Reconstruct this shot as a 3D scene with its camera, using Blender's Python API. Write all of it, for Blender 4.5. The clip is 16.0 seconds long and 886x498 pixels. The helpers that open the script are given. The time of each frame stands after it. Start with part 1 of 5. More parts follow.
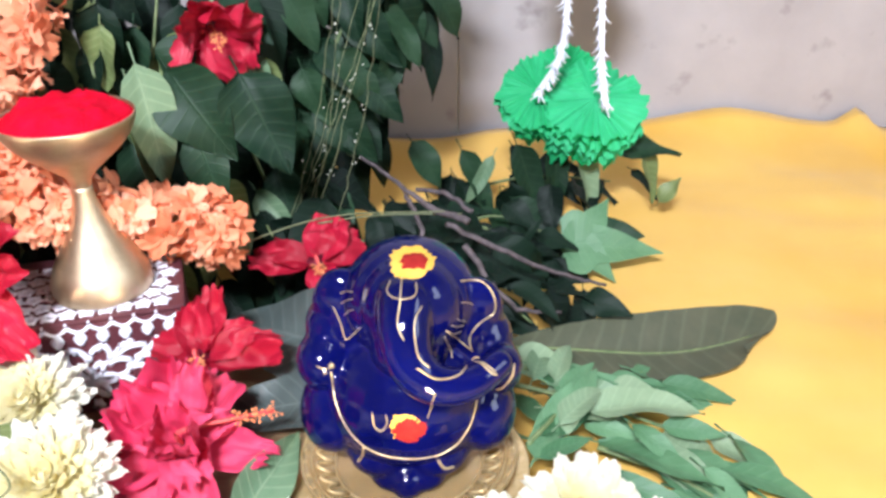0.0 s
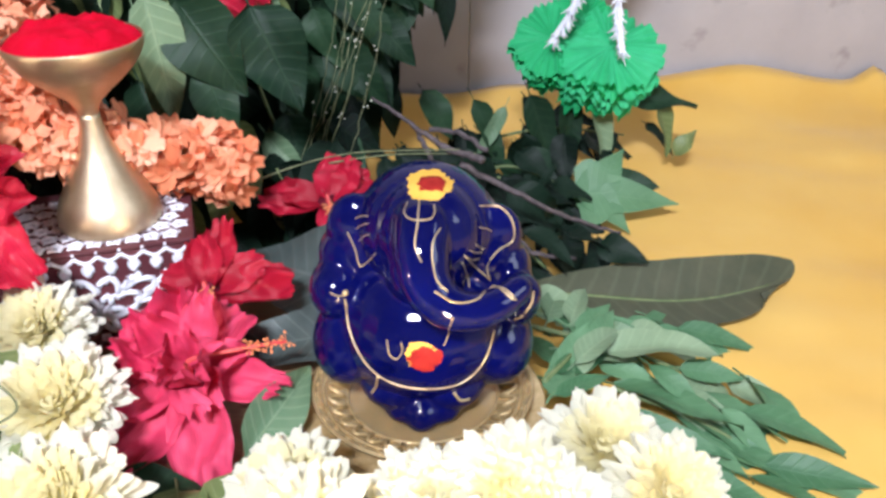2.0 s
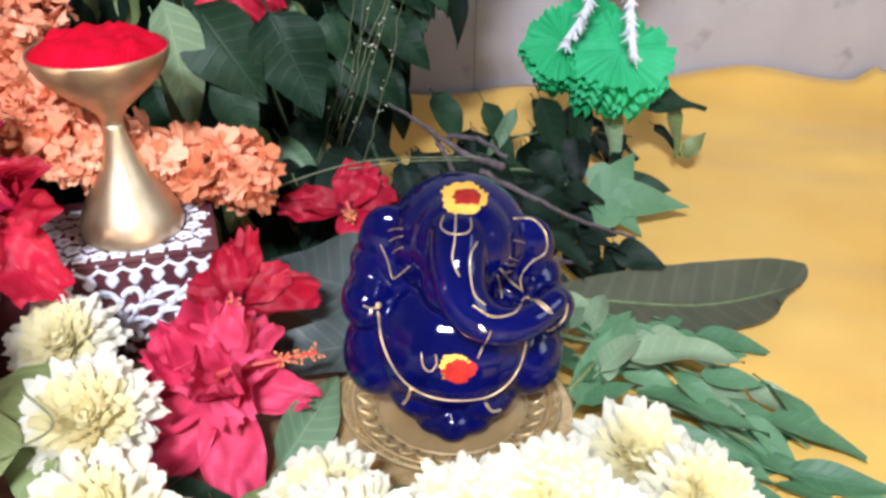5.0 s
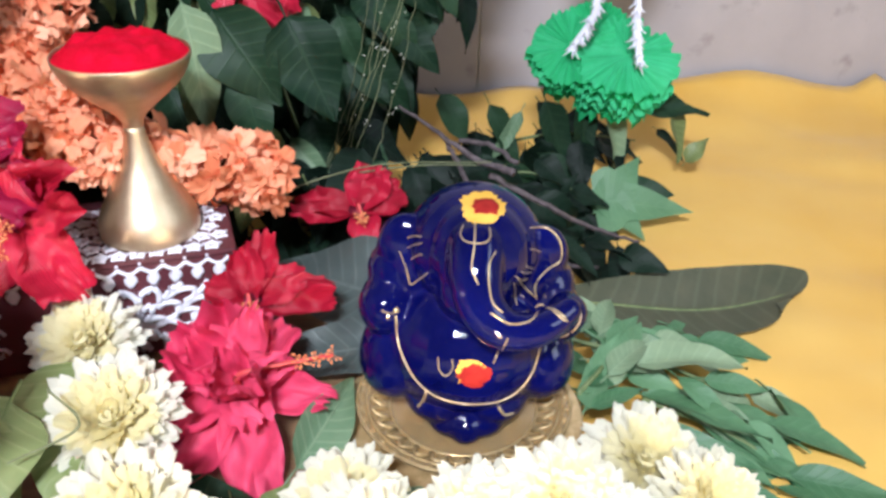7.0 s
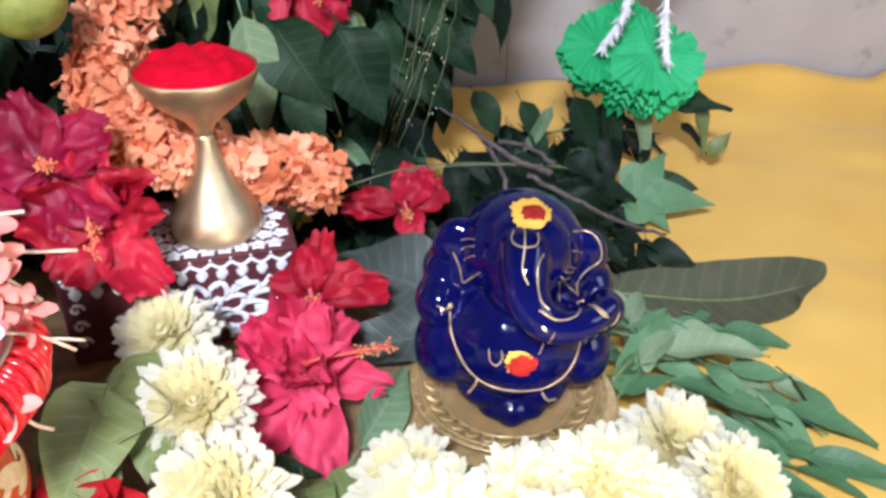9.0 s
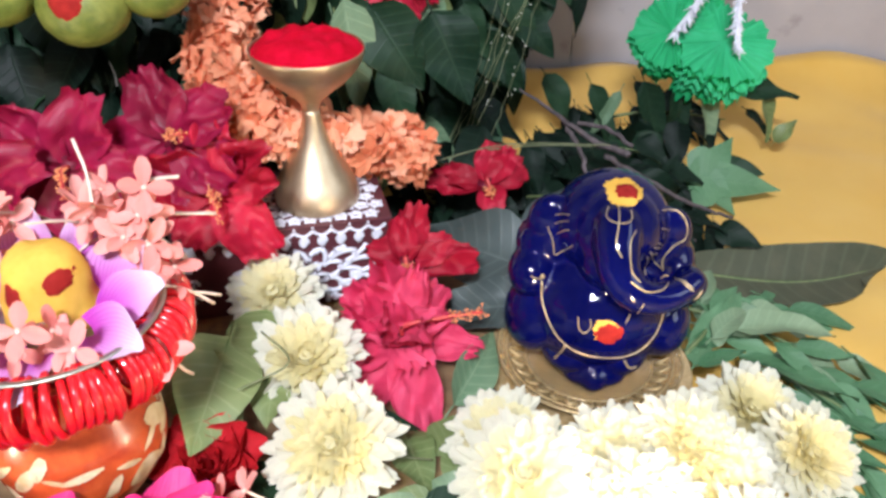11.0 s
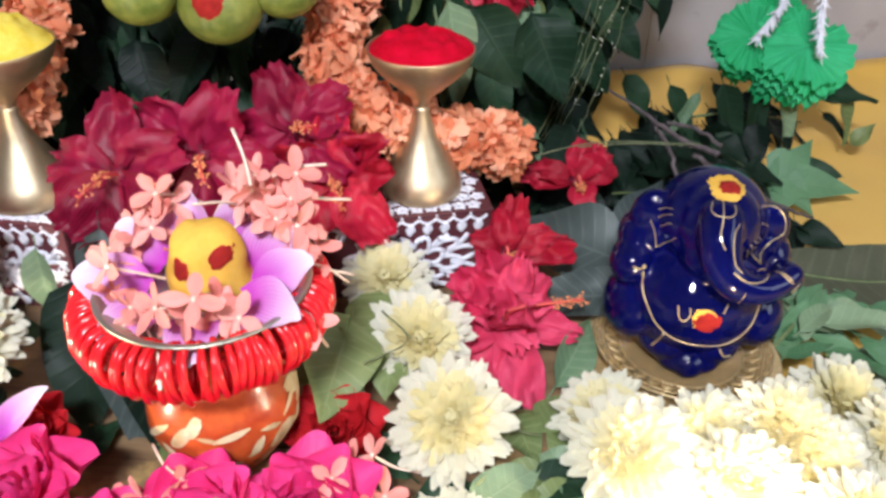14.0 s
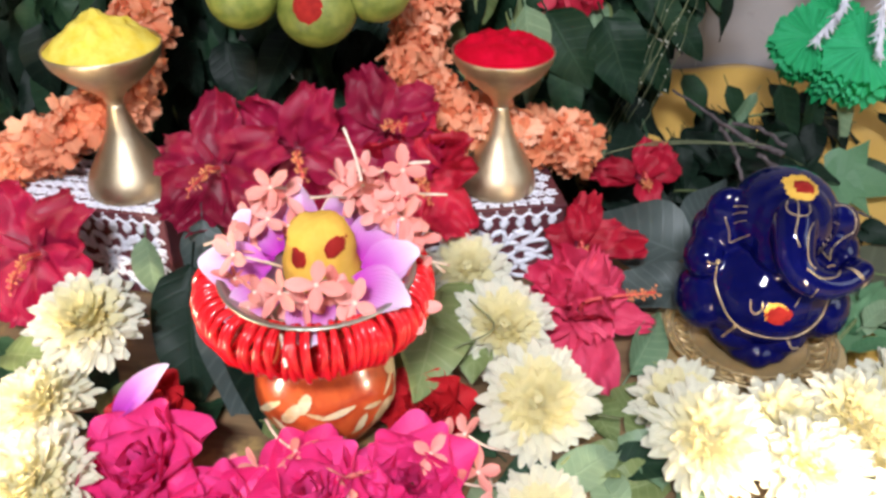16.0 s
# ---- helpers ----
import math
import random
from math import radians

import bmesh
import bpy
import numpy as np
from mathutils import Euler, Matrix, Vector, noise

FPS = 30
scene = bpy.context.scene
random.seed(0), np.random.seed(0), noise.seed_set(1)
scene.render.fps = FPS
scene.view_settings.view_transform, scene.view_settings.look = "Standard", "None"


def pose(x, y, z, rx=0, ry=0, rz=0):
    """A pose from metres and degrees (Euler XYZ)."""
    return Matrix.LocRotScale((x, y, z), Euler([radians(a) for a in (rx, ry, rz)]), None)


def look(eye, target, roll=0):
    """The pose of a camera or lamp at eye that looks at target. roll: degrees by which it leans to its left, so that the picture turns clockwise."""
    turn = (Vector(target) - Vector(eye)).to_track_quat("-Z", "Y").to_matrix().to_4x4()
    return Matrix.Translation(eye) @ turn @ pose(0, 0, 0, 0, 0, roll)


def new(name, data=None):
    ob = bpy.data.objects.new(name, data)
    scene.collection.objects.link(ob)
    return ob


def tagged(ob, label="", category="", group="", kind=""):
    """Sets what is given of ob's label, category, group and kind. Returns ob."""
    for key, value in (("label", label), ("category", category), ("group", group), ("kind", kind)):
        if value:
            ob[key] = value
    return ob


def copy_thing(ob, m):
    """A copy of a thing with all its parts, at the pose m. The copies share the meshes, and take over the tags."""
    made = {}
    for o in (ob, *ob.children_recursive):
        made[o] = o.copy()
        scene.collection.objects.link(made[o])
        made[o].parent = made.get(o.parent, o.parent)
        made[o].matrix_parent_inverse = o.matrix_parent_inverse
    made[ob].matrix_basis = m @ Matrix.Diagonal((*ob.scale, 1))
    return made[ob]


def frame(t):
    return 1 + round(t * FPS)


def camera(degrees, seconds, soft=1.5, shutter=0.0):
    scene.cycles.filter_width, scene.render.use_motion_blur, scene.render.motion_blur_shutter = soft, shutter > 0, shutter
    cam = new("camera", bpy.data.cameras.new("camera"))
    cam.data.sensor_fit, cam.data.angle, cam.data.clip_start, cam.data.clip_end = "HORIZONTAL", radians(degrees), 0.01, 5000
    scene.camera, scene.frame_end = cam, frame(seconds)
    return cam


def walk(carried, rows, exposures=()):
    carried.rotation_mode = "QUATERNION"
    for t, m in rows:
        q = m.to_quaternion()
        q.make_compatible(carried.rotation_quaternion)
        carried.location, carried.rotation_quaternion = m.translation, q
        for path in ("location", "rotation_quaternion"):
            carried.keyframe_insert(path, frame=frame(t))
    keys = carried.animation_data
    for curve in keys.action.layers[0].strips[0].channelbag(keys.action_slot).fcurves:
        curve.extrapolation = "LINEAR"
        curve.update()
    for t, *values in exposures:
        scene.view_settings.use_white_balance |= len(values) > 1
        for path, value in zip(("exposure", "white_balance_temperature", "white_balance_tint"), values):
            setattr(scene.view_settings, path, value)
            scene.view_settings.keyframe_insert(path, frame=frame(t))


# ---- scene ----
cam = camera(55.7, 16.0, soft=3.0)
PATH = [
    (0, (0.017, 0.008, 0.334), (0.024, 1.77, -0.613), -0.3),
    (0.5, (0.015, 0.006, 0.325), (0.02, 1.761, -0.635), 0.3),
    (1, (0.015, 0.003, 0.316), (0.019, 1.741, -0.673), -0.4),
    (1.5, (0.014, 0.006, 0.309), (0.023, 1.734, -0.697), 0.0),
    (2, (0.011, 0.006, 0.31), (0.01, 1.742, -0.682), 0.1),
    (2.5, (0.009, 0.006, 0.312), (0.014, 1.746, -0.675), 0.1),
    (3, (0.004, 0.008, 0.314), (0.008, 1.747, -0.674), -0.3),
    (3.5, (0.0, 0.009, 0.315), (0.004, 1.747, -0.676), -0.4),
    (4, (-0.004, 0.01, 0.316), (0.012, 1.744, -0.681), -0.0),
    (6.5, (-0.015, 0.008, 0.321), (0.025, 1.731, -0.695), 1.0),
    (7, (-0.019, 0.006, 0.326), (0.03, 1.725, -0.694), 1.6),
    (7.5, (-0.019, 0.003, 0.33), (0.027, 1.716, -0.702), 1.1),
    (8, (-0.025, -0.002, 0.34), (0.03, 1.701, -0.708), 1.0),
    (8.5, (-0.029, -0.008, 0.344), (0.006, 1.69, -0.712), 1.0),
    (9, (-0.037, -0.018, 0.353), (-0.02, 1.673, -0.714), 1.1),
    (11.5, (-0.074, -0.05, 0.366), (-0.15, 1.607, -0.75), 1.3),
    (12, (-0.08, -0.055, 0.368), (-0.171, 1.6, -0.752), 1.1),
    (12.5, (-0.086, -0.06, 0.372), (-0.203, 1.593, -0.749), 0.9),
    (13, (-0.092, -0.065, 0.374), (-0.223, 1.59, -0.741), 1.1),
    (13.5, (-0.098, -0.071, 0.375), (-0.25, 1.585, -0.737), 0.9),
    (14, (-0.102, -0.074, 0.375), (-0.259, 1.58, -0.738), 0.9),
    (14.5, (-0.105, -0.076, 0.377), (-0.267, 1.577, -0.736), 1.2),
    (15, (-0.111, -0.08, 0.379), (-0.28, 1.573, -0.734), 1.2),
    (15.5, (-0.119, -0.086, 0.381), (-0.313, 1.562, -0.735), 0.7),
    (16, (-0.131, -0.1, 0.389), (-0.351, 1.538, -0.737), 0.4),
]
walk(cam, [(t, look(eye, target, roll)) for t, eye, target, roll in PATH], [(0, 1.30, 6020, 12), (0.5, 1.18, 6020, 13), (1.5, 0.94, 6020, 13), (4, 0.90, 6020, 13), (9, 0.80, 6020, 12), (16, 0.40, 6260, 11)])

# ---- world and lights ----
world = bpy.data.worlds.new("room_air")
scene.world = world
world.use_nodes = True
world.node_tree.nodes["Background"].inputs["Color"].default_value = (0.75, 0.80, 0.90, 1)
world.node_tree.nodes["Background"].inputs["Strength"].default_value = 0.10


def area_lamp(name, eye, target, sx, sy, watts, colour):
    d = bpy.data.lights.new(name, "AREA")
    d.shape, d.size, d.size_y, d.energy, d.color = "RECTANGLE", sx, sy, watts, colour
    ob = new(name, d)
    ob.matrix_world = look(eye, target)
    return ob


# unseen key lamp hung well below the ceiling, placed to favour the foreground
area_lamp("room_key_light", (-0.16, -0.58, 1.02), (-0.15, 0.20, 0.06), 0.24, 0.10, 17.0, (0.93, 0.955, 1.0))
# unseen cool side lamp at the east wall, added to fill the right
area_lamp("side_fill_light", (1.62, -0.5, 1.1), (0.1, 0.4, 0.05), 0.8, 0.8, 6.5, (0.86, 0.93, 1.0))


def flame_light(name, loc, watts):
    d = bpy.data.lights.new(name, "POINT")
    d.energy, d.color, d.shadow_soft_size = watts, (1.0, 0.80, 0.56), 0.006
    ob = new(name, d)
    ob.location = loc
    return ob


flame_light("lamp_flame_light", (0.010, 0.155, 0.104), 0.62)
# second flame is added out of view, raised to brighten the left foreground
flame_light("lamp_flame_light", (-0.425, 0.084, 0.102), 1.6)


# ---- materials ----
def nodes_of(name):
    m = bpy.data.materials.new(name)
    m.use_nodes = True
    nt = m.node_tree
    return m, nt, nt.nodes["Principled BSDF"]


def add(nt, kind, **values):
    n = nt.nodes.new(kind)
    for k, v in values.items():
        n.inputs[k].default_value = v
    return n


def ramp(nt, fac, stops):
    r = nt.nodes.new("ShaderNodeValToRGB")
    while len(r.color_ramp.elements) < len(stops):
        r.color_ramp.elements.new(0.5)
    for e, (p, c) in zip(r.color_ramp.elements, stops):
        e.position, e.color = p, (*c, 1)
    nt.links.new(fac, r.inputs[0])
    return r.outputs[0]


def noise_fac(nt, scale, detail=4.0, coord="Object", rough=0.6):
    tc = nt.nodes.new("ShaderNodeTexCoord")
    n = add(nt, "ShaderNodeTexNoise", Scale=scale, Detail=detail, Roughness=rough)
    nt.links.new(tc.outputs[coord], n.inputs["Vector"])
    return n.outputs["Fac"]


def mix(nt, fac, a, b, mode="MIX"):
    n = nt.nodes.new("ShaderNodeMix")
    n.data_type, n.blend_type = "RGBA", mode
    for sock, v in ((n.inputs[0], fac), (n.inputs[6], a), (n.inputs[7], b)):
        if isinstance(v, bpy.types.NodeSocket):
            nt.links.new(v, sock)
        else:
            sock.default_value = v if isinstance(v, float) else (*v, 1)
    return n.outputs[2]


def bump(nt, bsdf, fac, strength, dist):
    b = add(nt, "ShaderNodeBump", Strength=strength, Distance=dist)
    nt.links.new(fac, b.inputs["Height"])
    nt.links.new(b.outputs[0], bsdf.inputs["Normal"])


def plain(name, c1, c2, scale, rough=0.5, metal=0.0, fine=0.0, fine_scale=None, spec=0.5, sss=0.0, coat=0.0):
    """Two tones mingled at one scale, relief and grain at another, and a slight shift from thing to thing."""
    m, nt, b = nodes_of(name)
    f = noise_fac(nt, scale)
    col = ramp(nt, f, [(0.32, c1), (0.68, c2)])
    oi = nt.nodes.new("ShaderNodeObjectInfo")
    v = nt.nodes.new("ShaderNodeMapRange")
    v.inputs["To Min"].default_value, v.inputs["To Max"].default_value = 0.86, 1.12
    nt.links.new(oi.outputs["Random"], v.inputs[0])
    hsv = nt.nodes.new("ShaderNodeHueSaturation")
    nt.links.new(v.outputs[0], hsv.inputs["Value"])
    nt.links.new(col, hsv.inputs["Color"])
    nt.links.new(hsv.outputs[0], b.inputs["Base Color"])
    b.inputs["Roughness"].default_value, b.inputs["Metallic"].default_value = rough, metal
    b.inputs["Specular IOR Level"].default_value = spec
    if coat:
        b.inputs["Coat Weight"].default_value, b.inputs["Coat Roughness"].default_value = coat, 0.03
    if sss:
        b.inputs["Subsurface Weight"].default_value = sss
        b.inputs["Subsurface Radius"].default_value = (0.004, 0.003, 0.002)
        b.inputs["Subsurface Scale"].default_value = 0.6
    if fine:
        bump(nt, b, noise_fac(nt, fine_scale or scale * 6, 6), fine, 0.001)
    return m


def veined(name, c1, c2, vein, rough, ribs=9.0, slant=2.4, width=0.16, midrib=True, strength=0.5, spec=0.5, edge=None, wander=0.35, clear=0.18):
    """A leaf or petal: u runs across it, v from its foot to its tip; veins slant off the middle."""
    m, nt, b = nodes_of(name)
    uv = nt.nodes.new("ShaderNodeUVMap")
    sep = nt.nodes.new("ShaderNodeSeparateXYZ")
    nt.links.new(uv.outputs[0], sep.inputs[0])

    def mth(op, a, c=None):
        n = nt.nodes.new("ShaderNodeMath")
        n.operation = op
        for s, v in zip(n.inputs, (a, c)):
            if isinstance(v, bpy.types.NodeSocket):
                nt.links.new(v, s)
            elif v is not None:
                s.default_value = v
        return n.outputs[0]

    off = mth("ABSOLUTE", mth("SUBTRACT", sep.outputs[0], 0.5))
    f = noise_fac(nt, 45.0)
    line = mth("FRACT", mth("ADD", mth("SUBTRACT", mth("MULTIPLY", sep.outputs[1], ribs), mth("MULTIPLY", off, slant)), mth("MULTIPLY", f, wander)))
    tri = mth("ABSOLUTE", mth("SUBTRACT", line, 0.5))
    veinf = mth("SUBTRACT", 1.0, mth("MINIMUM", mth("DIVIDE", tri, width), 1.0))
    if midrib:
        mid = mth("SUBTRACT", 1.0, mth("MINIMUM", mth("DIVIDE", off, 0.03), 1.0))
        veinf = mth("MAXIMUM", mth("MULTIPLY", veinf, 0.55), mid)
    oi = nt.nodes.new("ShaderNodeObjectInfo")
    tone = mth("ADD", mth("MULTIPLY", f, 0.7), mth("MULTIPLY", oi.outputs["Random"], 0.5))
    col = ramp(nt, tone, [(0.35, c1), (0.85, c2)])
    if edge:
        col = mix(nt, mth("MULTIPLY", mth("POWER", sep.outputs[1], edge[1]), edge[2]), col, edge[0])
    col = mix(nt, mth("MULTIPLY", veinf, strength), col, vein)
    nt.links.new(col, b.inputs["Base Color"])
    b.inputs["Roughness"].default_value = rough
    b.inputs["Specular IOR Level"].default_value = spec
    bump(nt, b, mth("ADD", veinf, mth("MULTIPLY", noise_fac(nt, 260.0), 0.7)), 0.35, 0.0008)
    tr = nt.nodes.new("ShaderNodeBsdfTranslucent")
    nt.links.new(col, tr.inputs[0])
    sh = nt.nodes.new("ShaderNodeMixShader")
    sh.inputs[0].default_value = clear
    out = nt.nodes["Material Output"]
    nt.links.new(b.outputs[0], sh.inputs[1])
    nt.links.new(tr.outputs[0], sh.inputs[2])
    nt.links.new(sh.outputs[0], out.inputs[0])
    return m


M = {}
M["leaf"] = veined("leaf_green", (0.008, 0.026, 0.013), (0.027, 0.064, 0.030), (0.050, 0.098, 0.050), 0.5, spec=0.22, strength=0.32)
# near-black copy of the leaf green, with the heap's deep shade in its colour
M["leaf_dark_shaded"] = veined("leaf_dark_green_shaded", (0.003, 0.009, 0.006), (0.009, 0.023, 0.013), (0.02, 0.04, 0.024), 0.5, spec=0.18)
M["leaf_fresh"] = veined("leaf_fresh_green", (0.055, 0.155, 0.065), (0.15, 0.30, 0.15), (0.20, 0.36, 0.2), 0.5, strength=0.3, clear=0.25)
M["leaf_pale"] = veined("leaf_pale_green", (0.13, 0.22, 0.12), (0.25, 0.34, 0.20), (0.36, 0.46, 0.28), 0.5)
M["leaf_grey"] = veined("leaf_grey_green", (0.036, 0.052, 0.050), (0.075, 0.098, 0.092), (0.20, 0.235, 0.22), 0.5, ribs=11, slant=3.5, strength=0.32)
M["leaf_dry"] = veined("leaf_dry_olive", (0.045, 0.060, 0.034), (0.105, 0.105, 0.062), (0.19, 0.21, 0.13), 0.5, ribs=13, slant=1.6, strength=0.35)
M["leaf_olive"] = veined("leaf_olive", (0.13, 0.18, 0.06), (0.26, 0.31, 0.12), (0.36, 0.41, 0.20), 0.48)
M["hib_red"] = veined("hibiscus_red", (0.33, 0.006, 0.022), (0.54, 0.016, 0.048), (0.26, 0.004, 0.025), 0.42, ribs=0.6, slant=24, width=0.3, midrib=False, strength=0.30, spec=0.3, wander=1.6)
M["hib_crimson"] = veined("hibiscus_crimson", (0.16, 0.003, 0.019), (0.33, 0.008, 0.050), (0.45, 0.028, 0.11), 0.40, ribs=0.6, slant=30, width=0.2, midrib=False, strength=0.34, spec=0.3, wander=1.6)
M["hib_pink"] = veined("hibiscus_pink_red", (0.62, 0.025, 0.085), (0.82, 0.10, 0.20), (0.48, 0.010, 0.06), 0.5, ribs=0.6, slant=26, width=0.3, midrib=False, strength=0.30, spec=0.3, wander=1.6)
M["hib_throat"] = plain("hibiscus_throat", (0.10, 0.002, 0.012), (0.20, 0.004, 0.03), 300, 0.6)
M["pollen"] = plain("pollen", (0.62, 0.16, 0.06), (0.80, 0.32, 0.14), 400, 0.8)
M["column"] = plain("stamen_column", (0.55, 0.04, 0.05), (0.66, 0.10, 0.09), 300, 0.5)
M["mum_white"] = veined("chrysanthemum_cream", (0.83, 0.80, 0.64), (0.87, 0.85, 0.74), (0.80, 0.76, 0.56), 0.55, ribs=0.4, slant=9, width=0.3, midrib=False, strength=0.25, spec=0.3, clear=0.48)
M["mum_yellow"] = veined("chrysanthemum_yellow", (0.85, 0.78, 0.46), (0.87, 0.82, 0.58), (0.82, 0.74, 0.40), 0.55, ribs=0.4, slant=9, width=0.3, midrib=False, strength=0.3, spec=0.3, clear=0.48)
M["rose_pink"] = veined("rose_magenta", (0.70, 0.018, 0.15), (0.86, 0.07, 0.30), (0.78, 0.05, 0.26), 0.5, ribs=0.5, slant=14, midrib=False, strength=0.3, spec=0.3)
M["rose_red"] = veined("rose_red", (0.40, 0.008, 0.012), (0.60, 0.02, 0.03), (0.34, 0.004, 0.01), 0.5, ribs=0.5, slant=14, midrib=False, strength=0.3, spec=0.3)
M["orange"] = veined("crossandra_orange", (0.88, 0.29, 0.14), (0.95, 0.46, 0.27), (0.80, 0.24, 0.11), 0.55, ribs=0.5, slant=16, width=0.3, midrib=False, strength=0.3, spec=0.3, clear=0.35)
M["orange_pale"] = veined("crossandra_pale", (0.88, 0.36, 0.20), (0.94, 0.52, 0.34), (0.80, 0.28, 0.15), 0.55, ribs=0.5, slant=16, width=0.3, midrib=False, strength=0.3, spec=0.3)
M["ixora"] = veined("ixora_salmon", (0.80, 0.26, 0.22), (0.90, 0.42, 0.36), (0.74, 0.2, 0.18), 0.55, ribs=0.5, slant=8, midrib=True, strength=0.3, spec=0.3)
M["ixora_tube"] = plain("ixora_tube", (0.76, 0.56, 0.44), (0.86, 0.70, 0.58), 300, 0.5)
M["orchid"] = veined("orchid_purple", (0.52, 0.03, 0.47), (0.66, 0.10, 0.60), (0.42, 0.02, 0.38), 0.45, ribs=0.5, slant=16, width=0.3, midrib=False, strength=0.15, edge=((0.88, 0.78, 0.92), 1.7, 1.0))
M["brass"] = plain("brass", (0.54, 0.42, 0.27), (0.70, 0.58, 0.40), 55, 0.45, 1.0, 0.15, 900)
M["kumkum"] = plain("kumkum_powder", (0.52, 0.0, 0.012), (0.70, 0.002, 0.030), 120, 0.95, 0, 1.0, 700, 0.1)
M["turmeric"] = plain("turmeric_powder", (0.82, 0.58, 0.05), (0.90, 0.72, 0.14), 120, 0.95, 0, 1.0, 700, 0.1)
M["paste"] = plain("turmeric_paste", (0.66, 0.36, 0.04), (0.76, 0.46, 0.08), 60, 0.75, 0, 0.5, 300, 0.3)
M["paste_red"] = plain("kumkum_paste", (0.24, 0.010, 0.008), (0.36, 0.02, 0.014), 200, 0.85, 0, 0.6, 600, 0.2)
M["glaze"] = plain("cobalt_glaze", (0.0010, 0.0016, 0.035), (0.0020, 0.0032, 0.068), 25, 0.05, 0, 0.015, 90, 0.35, 0, 0.0)
M["gold"] = plain("gold_paint", (0.42, 0.30, 0.15), (0.62, 0.50, 0.30), 260, 0.36, 0.6)
M["gilt"] = plain("pale_gilt", (0.42, 0.29, 0.12), (0.66, 0.50, 0.27), 160, 0.32, 0.5)
M["bangle"] = plain("red_plastic", (0.66, 0.006, 0.012), (0.78, 0.012, 0.02), 60, 0.22, 0, 0, None, 0.5, 0.0, 0.5)
M["pot"] = plain("orange_lacquer", (0.40, 0.040, 0.012), (0.72, 0.13, 0.030), 70, 0.28, 0, 0.15, 200, 0.5, 0.0, 0.4)
M["pot_cream"] = plain("cream_gilt_paint", (0.70, 0.50, 0.24), (0.85, 0.74, 0.50), 150, 0.35, 0.25)
M["steel"] = plain("steel", (0.46, 0.46, 0.38), (0.60, 0.60, 0.52), 40, 0.45, 1.0)
M["box"] = plain("maroon_lacquer", (0.085, 0.022, 0.030), (0.13, 0.035, 0.042), 40, 0.45, 0, 0.2, 300)
M["white_paint"] = plain("white_relief_paint", (0.70, 0.70, 0.78), (0.84, 0.84, 0.90), 200, 0.6, 0, 0.4, 900)
M["lime"] = plain("lime_rind", (0.085, 0.12, 0.018), (0.25, 0.27, 0.055), 75, 0.42, 0, 0.5, 420)
M["pom"] = veined("green_tissue", (0.03, 0.50, 0.17), (0.09, 0.70, 0.33), (0.03, 0.42, 0.15), 0.6, ribs=0.5, slant=30, width=0.3, midrib=False, strength=0.3, spec=0.3, clear=0.4)
M["fuzz"] = plain("white_fringe", (0.74, 0.74, 0.84), (0.85, 0.85, 0.92), 200, 0.7)
M["twig"] = plain("grey_bark", (0.05, 0.038, 0.040), (0.14, 0.11, 0.115), 160, 0.85, 0, 1.0, 500)
M["stem"] = plain("green_stem", (0.09, 0.14, 0.05), (0.20, 0.24, 0.10), 120, 0.6)
M["grass"] = plain("dry_grass_stalk", (0.10, 0.12, 0.05), (0.22, 0.23, 0.12), 120, 0.7)
M["bud"] = plain("white_bud", (0.62, 0.62, 0.50), (0.80, 0.80, 0.70), 300, 0.7)
M["wax"] = plain("brass_dark", (0.34, 0.22, 0.08), (0.50, 0.35, 0.14), 60, 0.4, 1.0)


def cloth_material():
    m, nt, b = nodes_of("yellow_cotton")
    col = ramp(nt, noise_fac(nt, 7.0, 5), [(0.3, (0.70, 0.39, 0.065)), (0.7, (0.80, 0.50, 0.12))])
    nt.links.new(col, b.inputs["Base Color"])
    b.inputs["Roughness"].default_value = 0.85
    b.inputs["Specular IOR Level"].default_value = 0.2
    b.inputs["Sheen Weight"].default_value = 0.15
    tc = nt.nodes.new("ShaderNodeTexCoord")
    w = [add(nt, "ShaderNodeTexWave", Scale=420.0, Distortion=1.5) for _ in range(2)]
    w[1].bands_direction = "Y"
    for n in w:
        nt.links.new(tc.outputs["Object"], n.inputs["Vector"])
    s = nt.nodes.new("ShaderNodeMath")
    nt.links.new(w[0].outputs["Fac"], s.inputs[0])
    nt.links.new(w[1].outputs["Fac"], s.inputs[1])
    bump(nt, b, s.outputs[0], 0.25, 0.0004)
    return m


def marble_material():
    m, nt, b = nodes_of("grey_marble")
    f = noise_fac(nt, 5.0, 6)
    col = ramp(nt, f, [(0.3, (0.35, 0.315, 0.32)), (0.7, (0.49, 0.45, 0.45))])
    spots = ramp(nt, noise_fac(nt, 26.0, 3), [(0.60, (0, 0, 0)), (0.74, (0.9, 0.9, 0.9))])
    col = mix(nt, spots, col, (0.27, 0.235, 0.235))
    nt.links.new(col, b.inputs["Base Color"])
    b.inputs["Roughness"].default_value = 0.45
    bump(nt, b, noise_fac(nt, 150.0, 5), 0.12, 0.001)
    return m


